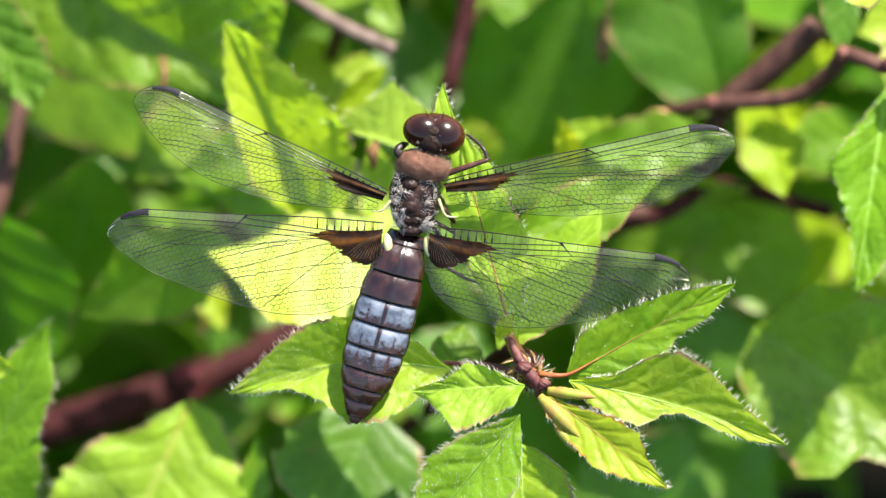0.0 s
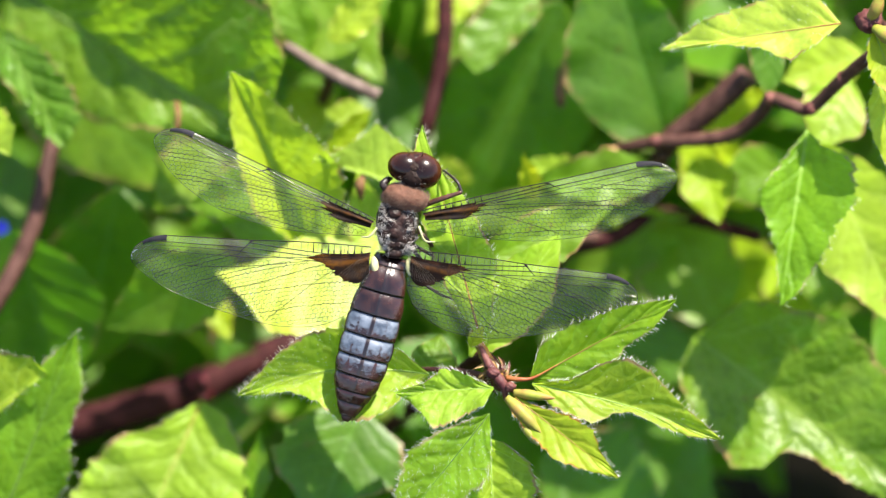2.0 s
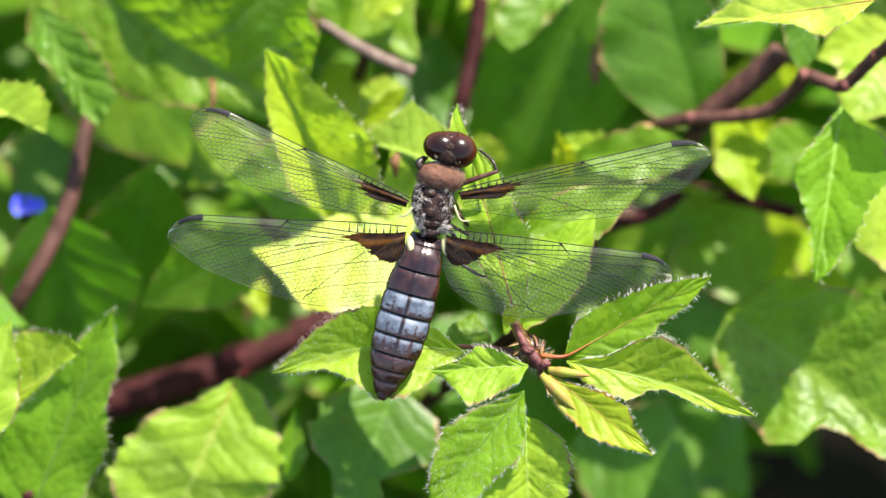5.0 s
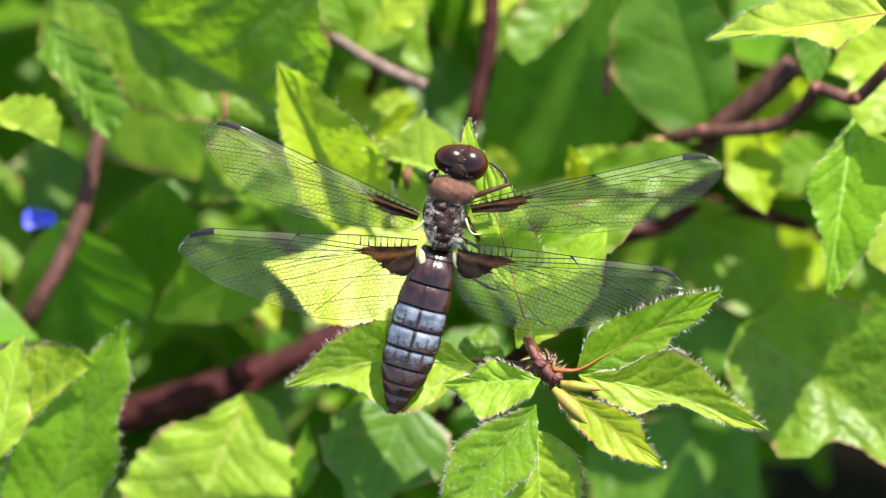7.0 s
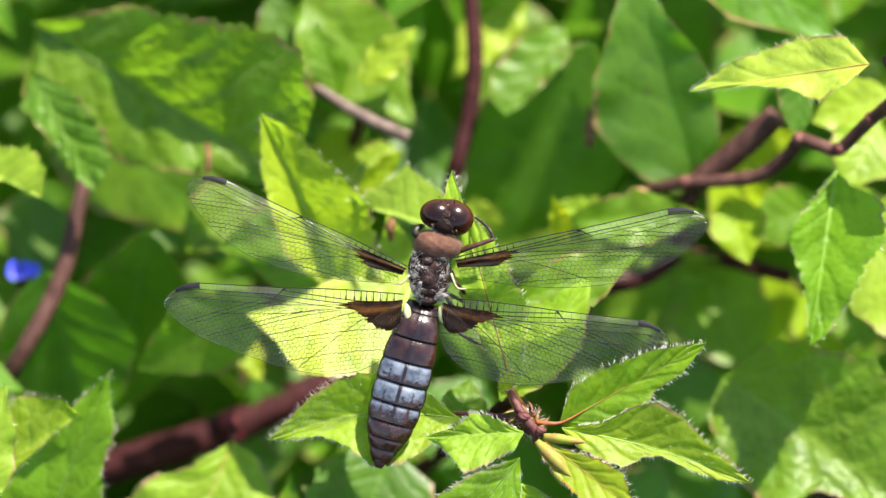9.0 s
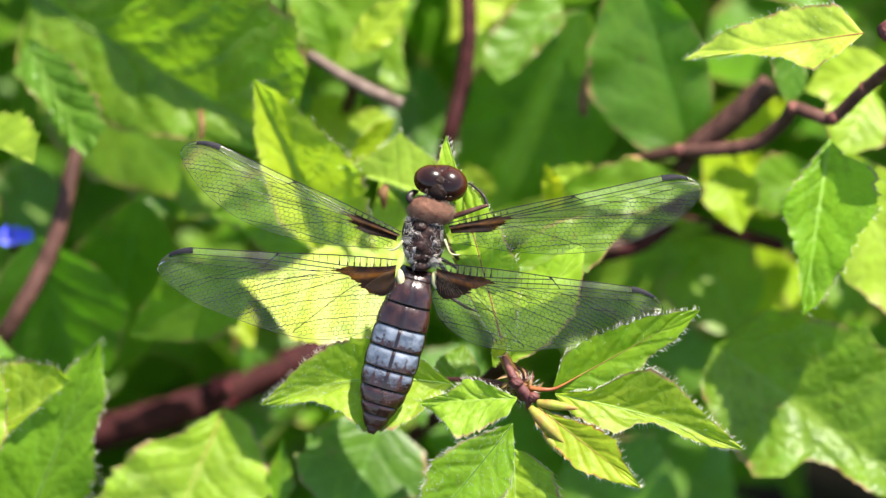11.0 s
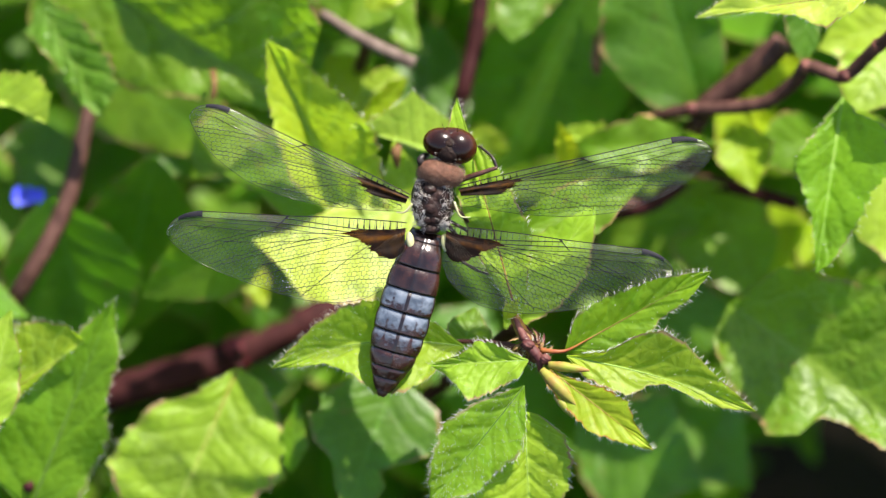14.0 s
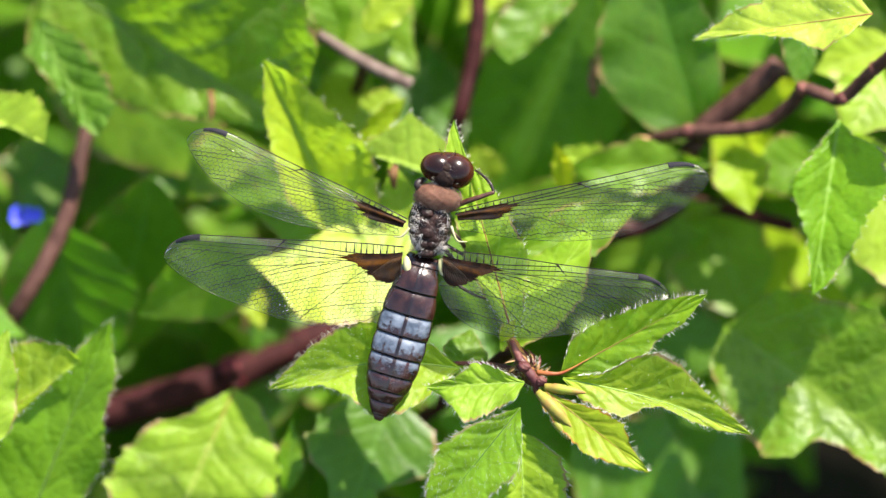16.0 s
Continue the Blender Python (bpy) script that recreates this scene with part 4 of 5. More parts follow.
    leaf(b, (49.13, 13.41, -42), (41.56, 18.28, -38), 1.6, 1.9, LEAF_LIME, 0, 0, peak=0.45, fold=12, seed=262)
    leaf(b, (39.74, 15.46, -44), (44.05, 11.37, -40), 2.4, 2.0, LEAF_MID, 0, 0, peak=0.45, fold=12, seed=263)
    leaf(b, (17.37, 9.89, -36), (15.81, 15.81, -28), 1.9, 1.7, LEAF_LIME, 0, 0, peak=0.45, fold=12, seed=264, roll=15, wave=0.15)
    leaf(b, (6.17, 7.79, -47), (39.71, 7.2, -43), 4.6, 4.2, LEAF_MID, 0, 0, peak=0.45, fold=12, seed=265)
    leaf(b, (28.14, 1.71, -50), (38.59, 4.13, -46), 3.0, 3.2, LEAF_MID, 0, 0, peak=0.45, fold=12, seed=266)
    knot = Shape()
    ball(knot, (28.0, 16.34, -37), (1.5, 1.0, 0.9), lump=0.2, seed=12)
    part("dry_bract", knot, PALE_DRY, b, "small tan dry bract", origin=b["base"])
    c = shoot("leafy_shoot", (63.98, 34.57, -6), "sunlit shoot tip with pale hairy leaves on a red node")
    stem(c, [(63.98, 34.57, -6), (67.68, 30.13, -16), (75.12, 11.56, -60), (88.03, -43.17, -240)], [0.9, 1.0, 1.3, 1.6], BARK)
    s = Shape()
    ball(s, (63.29, 34.23, -5), (1.9, 1.7, 1.6), lump=0.2, seed=8)
    part("node", s, RED_NODE, c, "swollen crimson node", origin=c["base"])
    leaf(c, (59.37, 33.92, -5), (34.4, 30.55, -8), 4.52, 5.04, LEAF_SUNLIT, 170, 120,
         fold=14, droop=0.06, ripple=0.04, seed=231, nu=76, nv=15, label='hairy green leaf, paled by painted sunlight', roll=14, rim=(((0.141, 2.73), (0.307, 4.52), (0.453, 2.16), (0.635, 0.82), (0.82, 0.11)), ((0.106, 4.2), (0.353, 5.04), (0.61, 3.92), (0.807, 2.47))), pucker=0.16, rib=RIB_RED)
    leaf(c, (63.92, 32.98, -5), (67.72, 22.76, -3), 2.34, 2.73, LEAF_YOUNG, 60, 0, peak=0.5, fold=10, seed=233)
    leaf(c, (65.03, 27.57, -8), (66.05, 13.82, -8), 1.95, 2.34, LEAF_FRESH, 60, 0, peak=0.5, fold=20, seed=235)
    part("bud", tube(Shape(), [(63.24, 34.52, -4), (64.28, 36.05, -3), (64.93, 39.14, -2)], [0.6, 1.0, 0.3], 10, 9), BUD, c, "yellow-green bud", origin=c["base"])
    part("bud", tube(Shape(), [(63.87, 33.34, -4), (65.77, 32.14, -3), (68.45, 30.55, -2)], [0.6, 1.3, 0.3], 10, 9), BUD, c, "yellow-green bud", origin=c["base"])
    d = shoot("leafy_shoot", (40.28, -8.04, -48), "shaded shoot with large smooth leaves")
    stem(d, [(30.48, 4.95, -46), (21.60, 2.52, -48), (18.29, -13.46, -100), (18.43, -43.17, -240)], [1.0, 1.1, 1.3, 1.6], BARK)
    stem(d, [(22.38, 2.68, -46), (28.82, 4.53, -44), (36.16, 7.78, -46), (50.02, 4.55, -48)], [1.0, 1.15, 1.1, 1.0], RED_BARK, "twig")
    leaf(d, (35.52, 9.04, -52), (45.15, -9.66, -48), 7.41, 8.19, LEAF_MID, 0, 0, peak=0.5, fold=4, roll=-12, seed=241, label="large dull green leaf in shade")
    leaf(d, (44.63, 5.80, -56), (51.82, -9.70, -52), 5.46, 5.46, LEAF_LIME, 0, 0, peak=0.45, fold=6, seed=243)
    leaf(d, (50.27, 1.71, -54), (58.24, -7.65, -50), 3.12, 3.12, LEAF_LIME, 0, 0, peak=0.45, fold=6, seed=244)
    leaf(d, (61.49, 4.96, -50), (58.05, -6.40, -46), 5.85, 6.24, LEAF_MID, 0, 0, peak=0.45, fold=8, seed=245)
    leaf(d, (39.75, -9.54, -32), (71.32, -32.56, -24), 15.45, 12.33, LEAF_OLD, 0, 0,
         fold=18, droop=0.02, teeth=0.04, ripple=0.07, seed=247, nu=72, nv=16, label='large wavy-edged green leaf', roll=3, rim=(((0.09, 9.14), (0.435, 15.45), (0.826, 10.43)), ((0.04, 5.95), (0.2, 9.91), (0.395, 12.33), (0.492, 9.99), (0.512, 5.51), (0.617, 4.27), (0.706, 4.3), (0.891, 3.35))), pucker=0.2)
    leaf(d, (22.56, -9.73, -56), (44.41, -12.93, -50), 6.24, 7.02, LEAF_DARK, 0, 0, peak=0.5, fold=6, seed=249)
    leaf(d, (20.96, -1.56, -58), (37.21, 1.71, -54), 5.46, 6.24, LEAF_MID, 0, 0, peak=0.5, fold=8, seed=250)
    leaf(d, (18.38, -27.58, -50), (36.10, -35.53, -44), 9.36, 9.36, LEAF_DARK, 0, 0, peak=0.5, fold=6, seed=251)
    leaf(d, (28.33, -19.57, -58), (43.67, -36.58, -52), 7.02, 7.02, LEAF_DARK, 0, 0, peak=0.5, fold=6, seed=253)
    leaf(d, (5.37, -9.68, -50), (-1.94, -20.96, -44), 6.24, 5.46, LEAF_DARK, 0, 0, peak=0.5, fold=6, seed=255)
    leaf(d, (20.01, -4.80, -50), (3.73, -3.16, -46), 5.46, 6.24, LEAF_MID, 0, 0, peak=0.5, fold=6, seed=256)
    s = Shape()
    ball(s, (52.94, -7.46, -46), (1.9, 1.7, 0.9), lump=0.25, seed=9)
    part("dry_bract", s, HAIR, d, "small pale dry bract", origin=d["base"])
    s = Shape()
    tube(s, [(21.22, 28.72, -40), (21.10, 25.05, -38), (21.26, 23.03, -38)], [0.4, 0.9, 0.5], 10, 8)
    part("dry_bract", s, DRY, a, "small brown dry bract", origin=a["base"])


def build_flower():
    t = thing("blue_flower", (-60.22, 5.99, -44), "small blue flower low among the leaves", "flower")
    for k in range(5):
        a = 1.2 + k * 1.257
        c = np.array((-60.22, 5.99, -44))
        b = Blade(c, c + 2.6 * np.array([math.cos(a), 0.42 * math.sin(a), 0.3]), 1.1, 1.1, peak=0.7, blunt=1.0, seed=k, wave=0.03)
        part("petal", b.sheet(Shape(), 10, 4), PETAL, t, origin=t["base"])
    stem(t, [(-60.25, 5.91, -44.5), (-61.31, 0.91, -66), (-69.97, -43.17, -240)], [0.5, 0.6, 0.9], RED_BARK)


build_left()
build_right()
build_flower()


def build_undergrowth():
    """The dense leaves deeper in the bank and around it."""
    r = random.Random(12)
    s = Shape()
    up = SLOPE.to_3x3().inverted() @ Vector((0, 0, 1))
    for i in range(1500):
        x, y = r.triangular(-200, 200, 0), r.triangular(-170, 180, 0)
        inner = abs(x) < 72 and abs(y) < 46
        z = r.uniform(-150, -64) if inner else r.uniform(-130, -30)
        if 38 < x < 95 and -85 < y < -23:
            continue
        a = r.uniform(0, 6.28)
        long = r.uniform(16, 34)
        d = np.array([math.cos(a), math.sin(a), r.uniform(-0.4, 0.3)]) * long
        c = np.array([x, y, z])
        face = (up.x + SUN.x * 0.4 + r.uniform(-.4, .4), up.y + r.uniform(-.5, .3), up.z + r.uniform(0, .6))
        Blade(c - d / 2, c + d / 2, long * 0.26, long * 0.26, peak=r.uniform(0.38, 0.5), fold=r.uniform(4, 16), droop=0.05, seed=300 + i, wave=0.08,
              teeth=0.04, ripple=0.05, face=face).sheet(s, 13, 4)
    back = SLOPE.inverted()
    for i in range(1300):
        a, d = r.uniform(0, 6.28), 0.42 * math.sqrt(r.random())
        x, y = d * math.cos(a), 0.10 + d * math.sin(a)
        top = min(PERCH + y - 0.10, 0.34 - 1.2 * d * d)
        q = back @ Vector((x, y, r.uniform(0.015, max(0.05, top))))
        c = np.array(q) * 1000
        if c[2] > -75 and abs(c[0]) < 130 and abs(c[1]) < 110 or 36 < c[0] < 100 and -110 < c[1] < -20:
            continue
        a, long = r.uniform(0, 6.28), r.uniform(24, 48)
        d = np.array([math.cos(a), math.sin(a), r.uniform(-0.4, 0.3)]) * long
        face = (up.x + r.uniform(-.5, .5), up.y + r.uniform(-.5, .5), up.z + r.uniform(-.3, .3))
        Blade(c - d / 2, c + d / 2, long * 0.27, long * 0.27, fold=10, seed=2300 + i, face=face).sheet(s, 9, 3)
    ob = part("undergrowth", s, LEAF_FILL)
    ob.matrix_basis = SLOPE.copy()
    tagged(ob, "dense mass of green leaves deeper in the bank", "foliage", kind="stuff")


build_undergrowth()


# ---- the dragonfly ----
def smooth(knots, s):
    k = np.array(knots, float)
    p = curve(k, 200)
    return np.interp(s, p[:, 0], p[:, 1])


class Wing:
    """place(s, c): s from root to tip, c from the front edge to the hind edge."""

    def __init__(self, root, way, long, tip_drop, hind, lift, tip):
        self.root, self.long = np.array(root, float), long
        self.a = unit((way[0], way[1], 0))
        turn = 1 if way[0] > 0 else -1
        self.b = np.array([self.a[1], -self.a[0], 0]) * turn
        self.hind, self.tip, self.lift, self.tip_drop = hind, tip, lift, tip_drop

    def edges(self, s):
        x = np.clip((s - 0.84) / 0.16, 0, 1)
        r = np.sqrt(np.clip(1 - x * x, 0, 1))
        lead = self.tip * (1 - r) - 0.35 * np.sin(math.pi * np.clip(s / 0.5, 0, 1)) * 0.5
        x2 = np.clip((s - 0.80) / 0.20, 0, 1)
        trail = self.tip + (smooth(self.hind, s) - self.tip) * np.sqrt(np.clip(1 - x2 ** 2.2, 0, 1))
        return lead, trail

    def place(self, s, c, over=0.0):
        s, c = np.broadcast_arrays(np.asarray(s, float), np.asarray(c, float))
        lead, trail = self.edges(s)
        y = lead + c * (trail - lead)
        h = self.lift - self.tip_drop * s ** 1.3 + 0.35 * np.sin(math.pi * c) - 0.9 * c * (1 - s) + 0.12 * np.sin(c * 28) * (1 - c) + over
        h = h + 0.25 * wavy(s * 1.4 + c * 0.6, int(self.long * 10))
        return self.root + (s * self.long)[..., None] * self.a + y[..., None] * self.b + h[..., None] * np.array([0, 0, 1.0])


def rod(shape, a, b, r):
    """A thin three-sided rod: one piece of a vein."""
    shape.rods.append((*a, *b, r))


def build_wing(fly, name, root, way, long, tip_drop, hind, lift, tip, hindwing, seed):
    w = Wing(root, way, long, tip_drop, hind, lift, tip)
    origin = fly["base"]
    q = np.linspace(0, 1, 46)
    s = np.sin(q * math.pi / 2)[:, None] * np.ones(16)
    c = np.linspace(0, 1, 16)[None, :] * np.ones((46, 1))
    wing = part(name, Shape().grid(w.place(s, c), np.stack([s, c], -1)), MEMBRANE, fly, "clear glassy wing", origin=origin)
    # veins
    g = Shape()

    def line(where, s0, s1, r0, r1, n=46):
        x = np.sin(np.linspace(math.asin(s0), math.asin(s1), n))
        p = w.place(x, where(x))
        for k in range(n - 1):
            rod(g, p[k], p[k + 1], r0 + (r1 - r0) * k / n)

    # the veins behind the front edge meet it at the knot in the wing's middle
    second = lambda x: 0.15 - 0.12 * np.clip(x / 0.51, 0, 1) ** 1.6
    third = lambda x: 0.20 - 0.105 * np.clip(x / 0.52, 0, 1) ** 1.4 + 0.03 * np.clip((x - 0.6) / 0.35, 0, 1)
    fourth = lambda x: 0.25 - 0.10 * np.clip(x / 0.56, 0, 1) ** 1.4 + 0.05 * np.clip((x - 0.6) / 0.35, 0, 1)
    line(lambda x: 0 * x, 0, 1, 0.085, 0.055)
    line(second, 0, 0.51, 0.085, 0.07)
    line(third, 0, 0.985, 0.09, 0.045)
    line(fourth, 0.15, 0.97, 0.06, 0.035)
    line(lambda x: 0 * x + 1, 0, 1, 0.04, 0.035)
    r = random.Random(seed)
    for k in range(17):
        x = 0.04 + 0.45 * k / 16 + r.uniform(-0.004, 0.004)
        e = second(x)
        p = w.place(x, np.array([0, e * 0.6, e, third(x), fourth(x)]))
        near = x < 0.25
        rod(g, p[0], p[1], 0.055 if near else 0.028), rod(g, p[1], p[2], 0.12 if near else 0.028), rod(g, p[2], p[3], 0.03), rod(g, p[3], p[4], 0.025)
    p = w.place(np.array([0.495, 0.508, 0.525, 0.545]), np.array([0, 0.035, third(0.525), fourth(0.545)]))
    rod(g, p[0], p[1], 0.15), rod(g, p[1], p[2], 0.09), rod(g, p[2], p[3], 0.06)
    for k in range(13):
        x = 0.555 + 0.29 * k / 12 + r.uniform(-0.006, 0.006)
        p = w.place(np.array([x, x + 0.006, x + 0.014]), np.array([0, third(x), fourth(x)]))
        rod(g, p[0], p[1], 0.022), rod(g, p[1], p[2], 0.024)
    # the net of cells behind the front edge
    step = 0.68 / long
    nodes = {}
    gap, sweep = 0.59, 8.5 if hindwing else 6.5
    for j in range(34):
        for i in range(int(2 / step) + 1):
            x = i * step / 2 + r.uniform(-0.14, 0.14) * step
            if not 0.0 < x < 0.985:
                continue
            y = -7.0 + gap * j + sweep * x ** 1.7 + ((0.09 if (i + j) % 2 == 0 else -0.09) + r.uniform(-0.17, 0.17)) * gap
            lead, trail = w.edges(np.array(x))
            cc = float((y - lead) / max(trail - lead, 0.01))
            if fourth(x) + 0.02 < cc < 0.985:
                nodes[i, j] = w.place(x, cc)
    bold = {5, 9, 10, 14, 15, 20, 25}
    for (i, j), p in nodes.items():
        if (i + 1, j) in nodes:
            rod(g, p, nodes[i + 1, j], 0.056 if j in bold else 0.028)
        if (i + j) % 2 == 0 and (i, j + 1) in nodes:
            rod(g, p, nodes[i, j + 1], 0.027)
    # branch veins that fan out from the root
    for c1, s1 in ((0.30, 0.92), (0.5, 0.8), (0.72, 0.62), (0.95, 0.42)) if hindwing else ((0.32, 0.9), (0.55, 0.75), (0.9, 0.5)):
        t = np.linspace(0.02, 1, 20)
        p = w.place(t * s1, 0.16 + (c1 - 0.16) * t ** 1.5)
        for a, b in zip(p, p[1:]):
            rod(g, a, b, 0.05)
    part("vein_net", g, VEIN, wing, "fine dark net of veins", flat=True, origin=origin)["kind"] = "stuff"
    # black cell near the tip
    ss = np.linspace(0.855, 0.955, 8)[:, None] * np.ones(3)
    cc = np.array([-0.015, 0.05, 0.105])[None, :] * np.ones((8, 1))
    mark = Shape().grid(w.place(ss, cc, 0.10)).grid(w.place(ss, cc, -0.08)[:, ::-1])
    part("wing_mark", mark, STIGMA, wing, "black mark near the wing tip", origin=origin)
    # stain at the base
    n1, n2 = 16, 26
    cmax = 0.62 if hindwing else 0.52
    cc = np.linspace(0.125, cmax, n2)[None, :] * np.ones((n1, 1))
    if hindwing:
        reach = np.where(cc < 0.25, 0.255 - 0.050 * np.abs(cc - 0.185) / 0.06, 0.185 * np.clip(1 - (cc - 0.25) / (cmax - 0.19), 0, 1) ** 0.75)
    else:
        reach = 0.235 - 0.9 * np.clip(0.17 - cc, 0, 1) - 0.30 * np.clip(cc - 0.24, 0, 1) + 0.012 * np.cos(cc * 55)
    reach = reach * (1 + 0.05 * np.sin(cc * 61 + seed) + 0.06 * np.sin(cc * 143))
    ss = 0.004 + np.linspace(0, 1, n1)[:, None] * reach
    part("wing_stain", Shape().grid(w.place(ss, cc, 0.06), np.stack([ss, cc], -1)), STAIN, wing, "dark brown stain with an amber streak", origin=origin)
    pale = Shape()
    for k in range(10):
        x = 0.02 + 0.20 * k / 9
        p = w.place(np.array([x, x + 0.002]), np.array([0.01, 0.13]), 0.12)
        rod(pale, p[0], p[1], 0.03)
    if hindwing:
        for k in range(11):
            t = np.linspace(0, 1, 9)
            p = w.place(0.008 + 0.012 * k * (0.3 + 0.7 * t), 0.22 + (0.62 - 0.22 - 0.022 * k) * t, 0.12)
            for a, b in zip(p, p[1:]):
                rod(pale, a, b, 0.018)
    part("pale_vein_net", pale, STAIN_VEIN, wing, "pale cross veins over the dark stain", flat=True, origin=origin)["kind"] = "stuff"
    return wing


def build_dragonfly():
    base = (-2.65, 4.76, -1)
    fly = thing("dragonfly", base, "brown dragonfly with a flat blue-grey abdomen clinging to a leaf", "dragonfly")
    o = base
    # abdomen, ring by ring
    head_end, tail_end = np.array((-3.27, 1.01, 1.2)), np.array((-9.45, -20.84, -0.9))
    axis = unit(tail_end - head_end)
    long = np.linalg.norm(tail_end - head_end)
    side = unit(np.cross(axis, (0, 0, 1)))
    up = np.cross(side, axis)
    cuts = [0.0, 0.055, 0.215, 0.36, 0.495, 0.627, 0.745, 0.845, 0.915, 1.0]
    width = lambda f: smooth([(-0.02, 2.0), (0, 2.25), (0.1, 2.75), (0.22, 3.3), (0.36, 3.66), (0.48, 3.72), (0.6, 3.72), (0.73, 3.45), (0.83, 2.95), (0.91, 2.15), (0.96, 1.65), (1.0, 1.15)], f)
    kinds = [SEG_BROWN, SEG_BROWN, SEG_BROWN, SEG_BLUE, SEG_BLUE, SEG_HALF, SEG_DARK, SEG_BROWN, SEG_BROWN]
    for k, mat in enumerate(kinds):
        rows, cols = 14, 72
        t = np.linspace(0, 1, rows)
        f = cuts[k] + (cuts[k + 1] + 0.006 - cuts[k]) * t
        swell = 0.935 + 0.08 * np.sin(math.pi * (0.08 + 0.74 * t)) + 0.012 * (t > 0.93)
        th = np.arange(cols) * 2 * math.pi / cols - math.pi / 2
        a = (width(f) * swell)[:, None]
        z = np.where(np.sin(th) > 0, 0.52 * np.sin(th), 0.36 * np.sin(th)) + 0.055 * np.exp(-((th - math.pi / 2) / 0.09) ** 2)
        a_top = a * (0.80 + 0.20 * np.clip(t / 0.30, 0, 1)[:, None] ** 0.7 - 0.04 * t[:, None])
        bow = -0.9 * (f - 0.3) ** 2 - 1.5 * np.clip(1 - f / 0.15, 0, 1) ** 2
        p = head_end + (f * long)[:, None, None] * axis + (a * np.cos(th))[..., None] * side + (np.where(z > 0, a_top, a) * z + bow[:, None])[..., None] * up
        uv = np.stack([t[:, None] * np.ones(cols), (np.arange(cols) / cols)[None, :] * np.ones((rows, 1))], -1)
        s = Shape().grid(p, uv, wrap=True)
        s.f.append(tuple((rows - 1) * cols + j for j in range(cols)))
        s.f.append(tuple(range(cols))[::-1])
        word = {SEG_BLUE: "ring dusted with pale blue-grey wax", SEG_HALF: "ring with blue-grey patches", SEG_DARK: "dark brown ring"}.get(mat, "glossy brown ring")
        part("abdomen_ring", s, mat, fly, word, origin=o)
    tailpiece = Shape()
    ball(tailpiece, tail_end - up * 0.5 + axis * 0.1, (0.8, 0.8, 0.5), lump=0.1, seed=1)
    for q in (-1, 1):
        tube(tailpiece, [tail_end + side * q * 0.25 - up * 0.5, tail_end + side * q * 0.34 + axis * 0.6 - up * 0.6, tail_end + side * q * 0.3 + axis * 0.95 - up * 0.7], [0.28, 0.24, 0.1], 8, 6)
    part("tail_clasper", tailpiece, LEG_RED, fly, "reddish tail end", origin=o)
    for p, q in (((-5.61, -0.16, 1.7), -1), ((-0.78, -0.47, 1.7), 1)):
        s = Shape()
        ball(s, p, (0.55, 1.25, 0.35), [(1, 0.12, 0), (-0.12, 1, 0), (0, 0, 1)], lump=0.08, seed=3)
        part("side_lobe", s, CREAM, fly, "cream patch beside the abdomen's base", origin=o)
    # thorax
    s = Shape()
    ball(s, (-2.49, 5.38, 0.6), (3.0, 4.3, 2.6), lump=0.06, seed=5, rows=20, cols=28)
    part("thorax", s, DARK_BACK, fly, "dark brown hairy thorax", origin=o)
    s = Shape()
    ball(s, (-1.40, 9.11, 1.5), (3.25, 2.1, 2.5), [(0.97, -0.22, 0), (0.22, 0.97, 0), (0, 0, 1)], lump=0.03, seed=6, rows=20, cols=28)
    part("front_thorax", s, FUR, fly, "tan furry front of the thorax", origin=o)
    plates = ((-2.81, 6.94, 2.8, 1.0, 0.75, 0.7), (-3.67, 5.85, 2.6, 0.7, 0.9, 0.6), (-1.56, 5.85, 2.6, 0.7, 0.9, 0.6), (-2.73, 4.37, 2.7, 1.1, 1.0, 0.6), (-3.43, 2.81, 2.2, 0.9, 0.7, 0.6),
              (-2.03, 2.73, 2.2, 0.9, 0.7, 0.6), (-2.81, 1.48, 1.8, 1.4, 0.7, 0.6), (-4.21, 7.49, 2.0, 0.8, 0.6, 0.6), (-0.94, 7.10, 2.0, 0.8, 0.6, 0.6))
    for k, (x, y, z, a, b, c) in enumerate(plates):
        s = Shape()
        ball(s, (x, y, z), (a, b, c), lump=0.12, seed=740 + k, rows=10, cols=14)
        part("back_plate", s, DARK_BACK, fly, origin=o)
    r = random.Random(4)
    tufts, fuzz = Shape(), Shape()
    for k in range(46):
        q = r.choice((-1, 1))
        y = r.uniform(-4.2, 3.0)
        x = q * r.triangular(0.5, 3.1, 2.4) * (1 - 0.022 * y * y)
        way = np.array([q * r.uniform(-0.4, 1.0), r.uniform(-1.1, 0.4), r.uniform(0.2, 0.8)])
        for i in range(12):
            a, b = x + r.gauss(0, 0.17), y + r.gauss(0, 0.17)
            z = 0.7 + 2.6 * math.sqrt(max(0, 1 - (a / 3.2) ** 2 - (b / 4.8) ** 2))
            bristle(tufts, (a - 2.5, b + 5.4, z), way + np.array([r.gauss(0, 0.22), r.gauss(0, 0.22), r.gauss(0, 0.2)]), r.uniform(0.5, 1.25), 0.036)
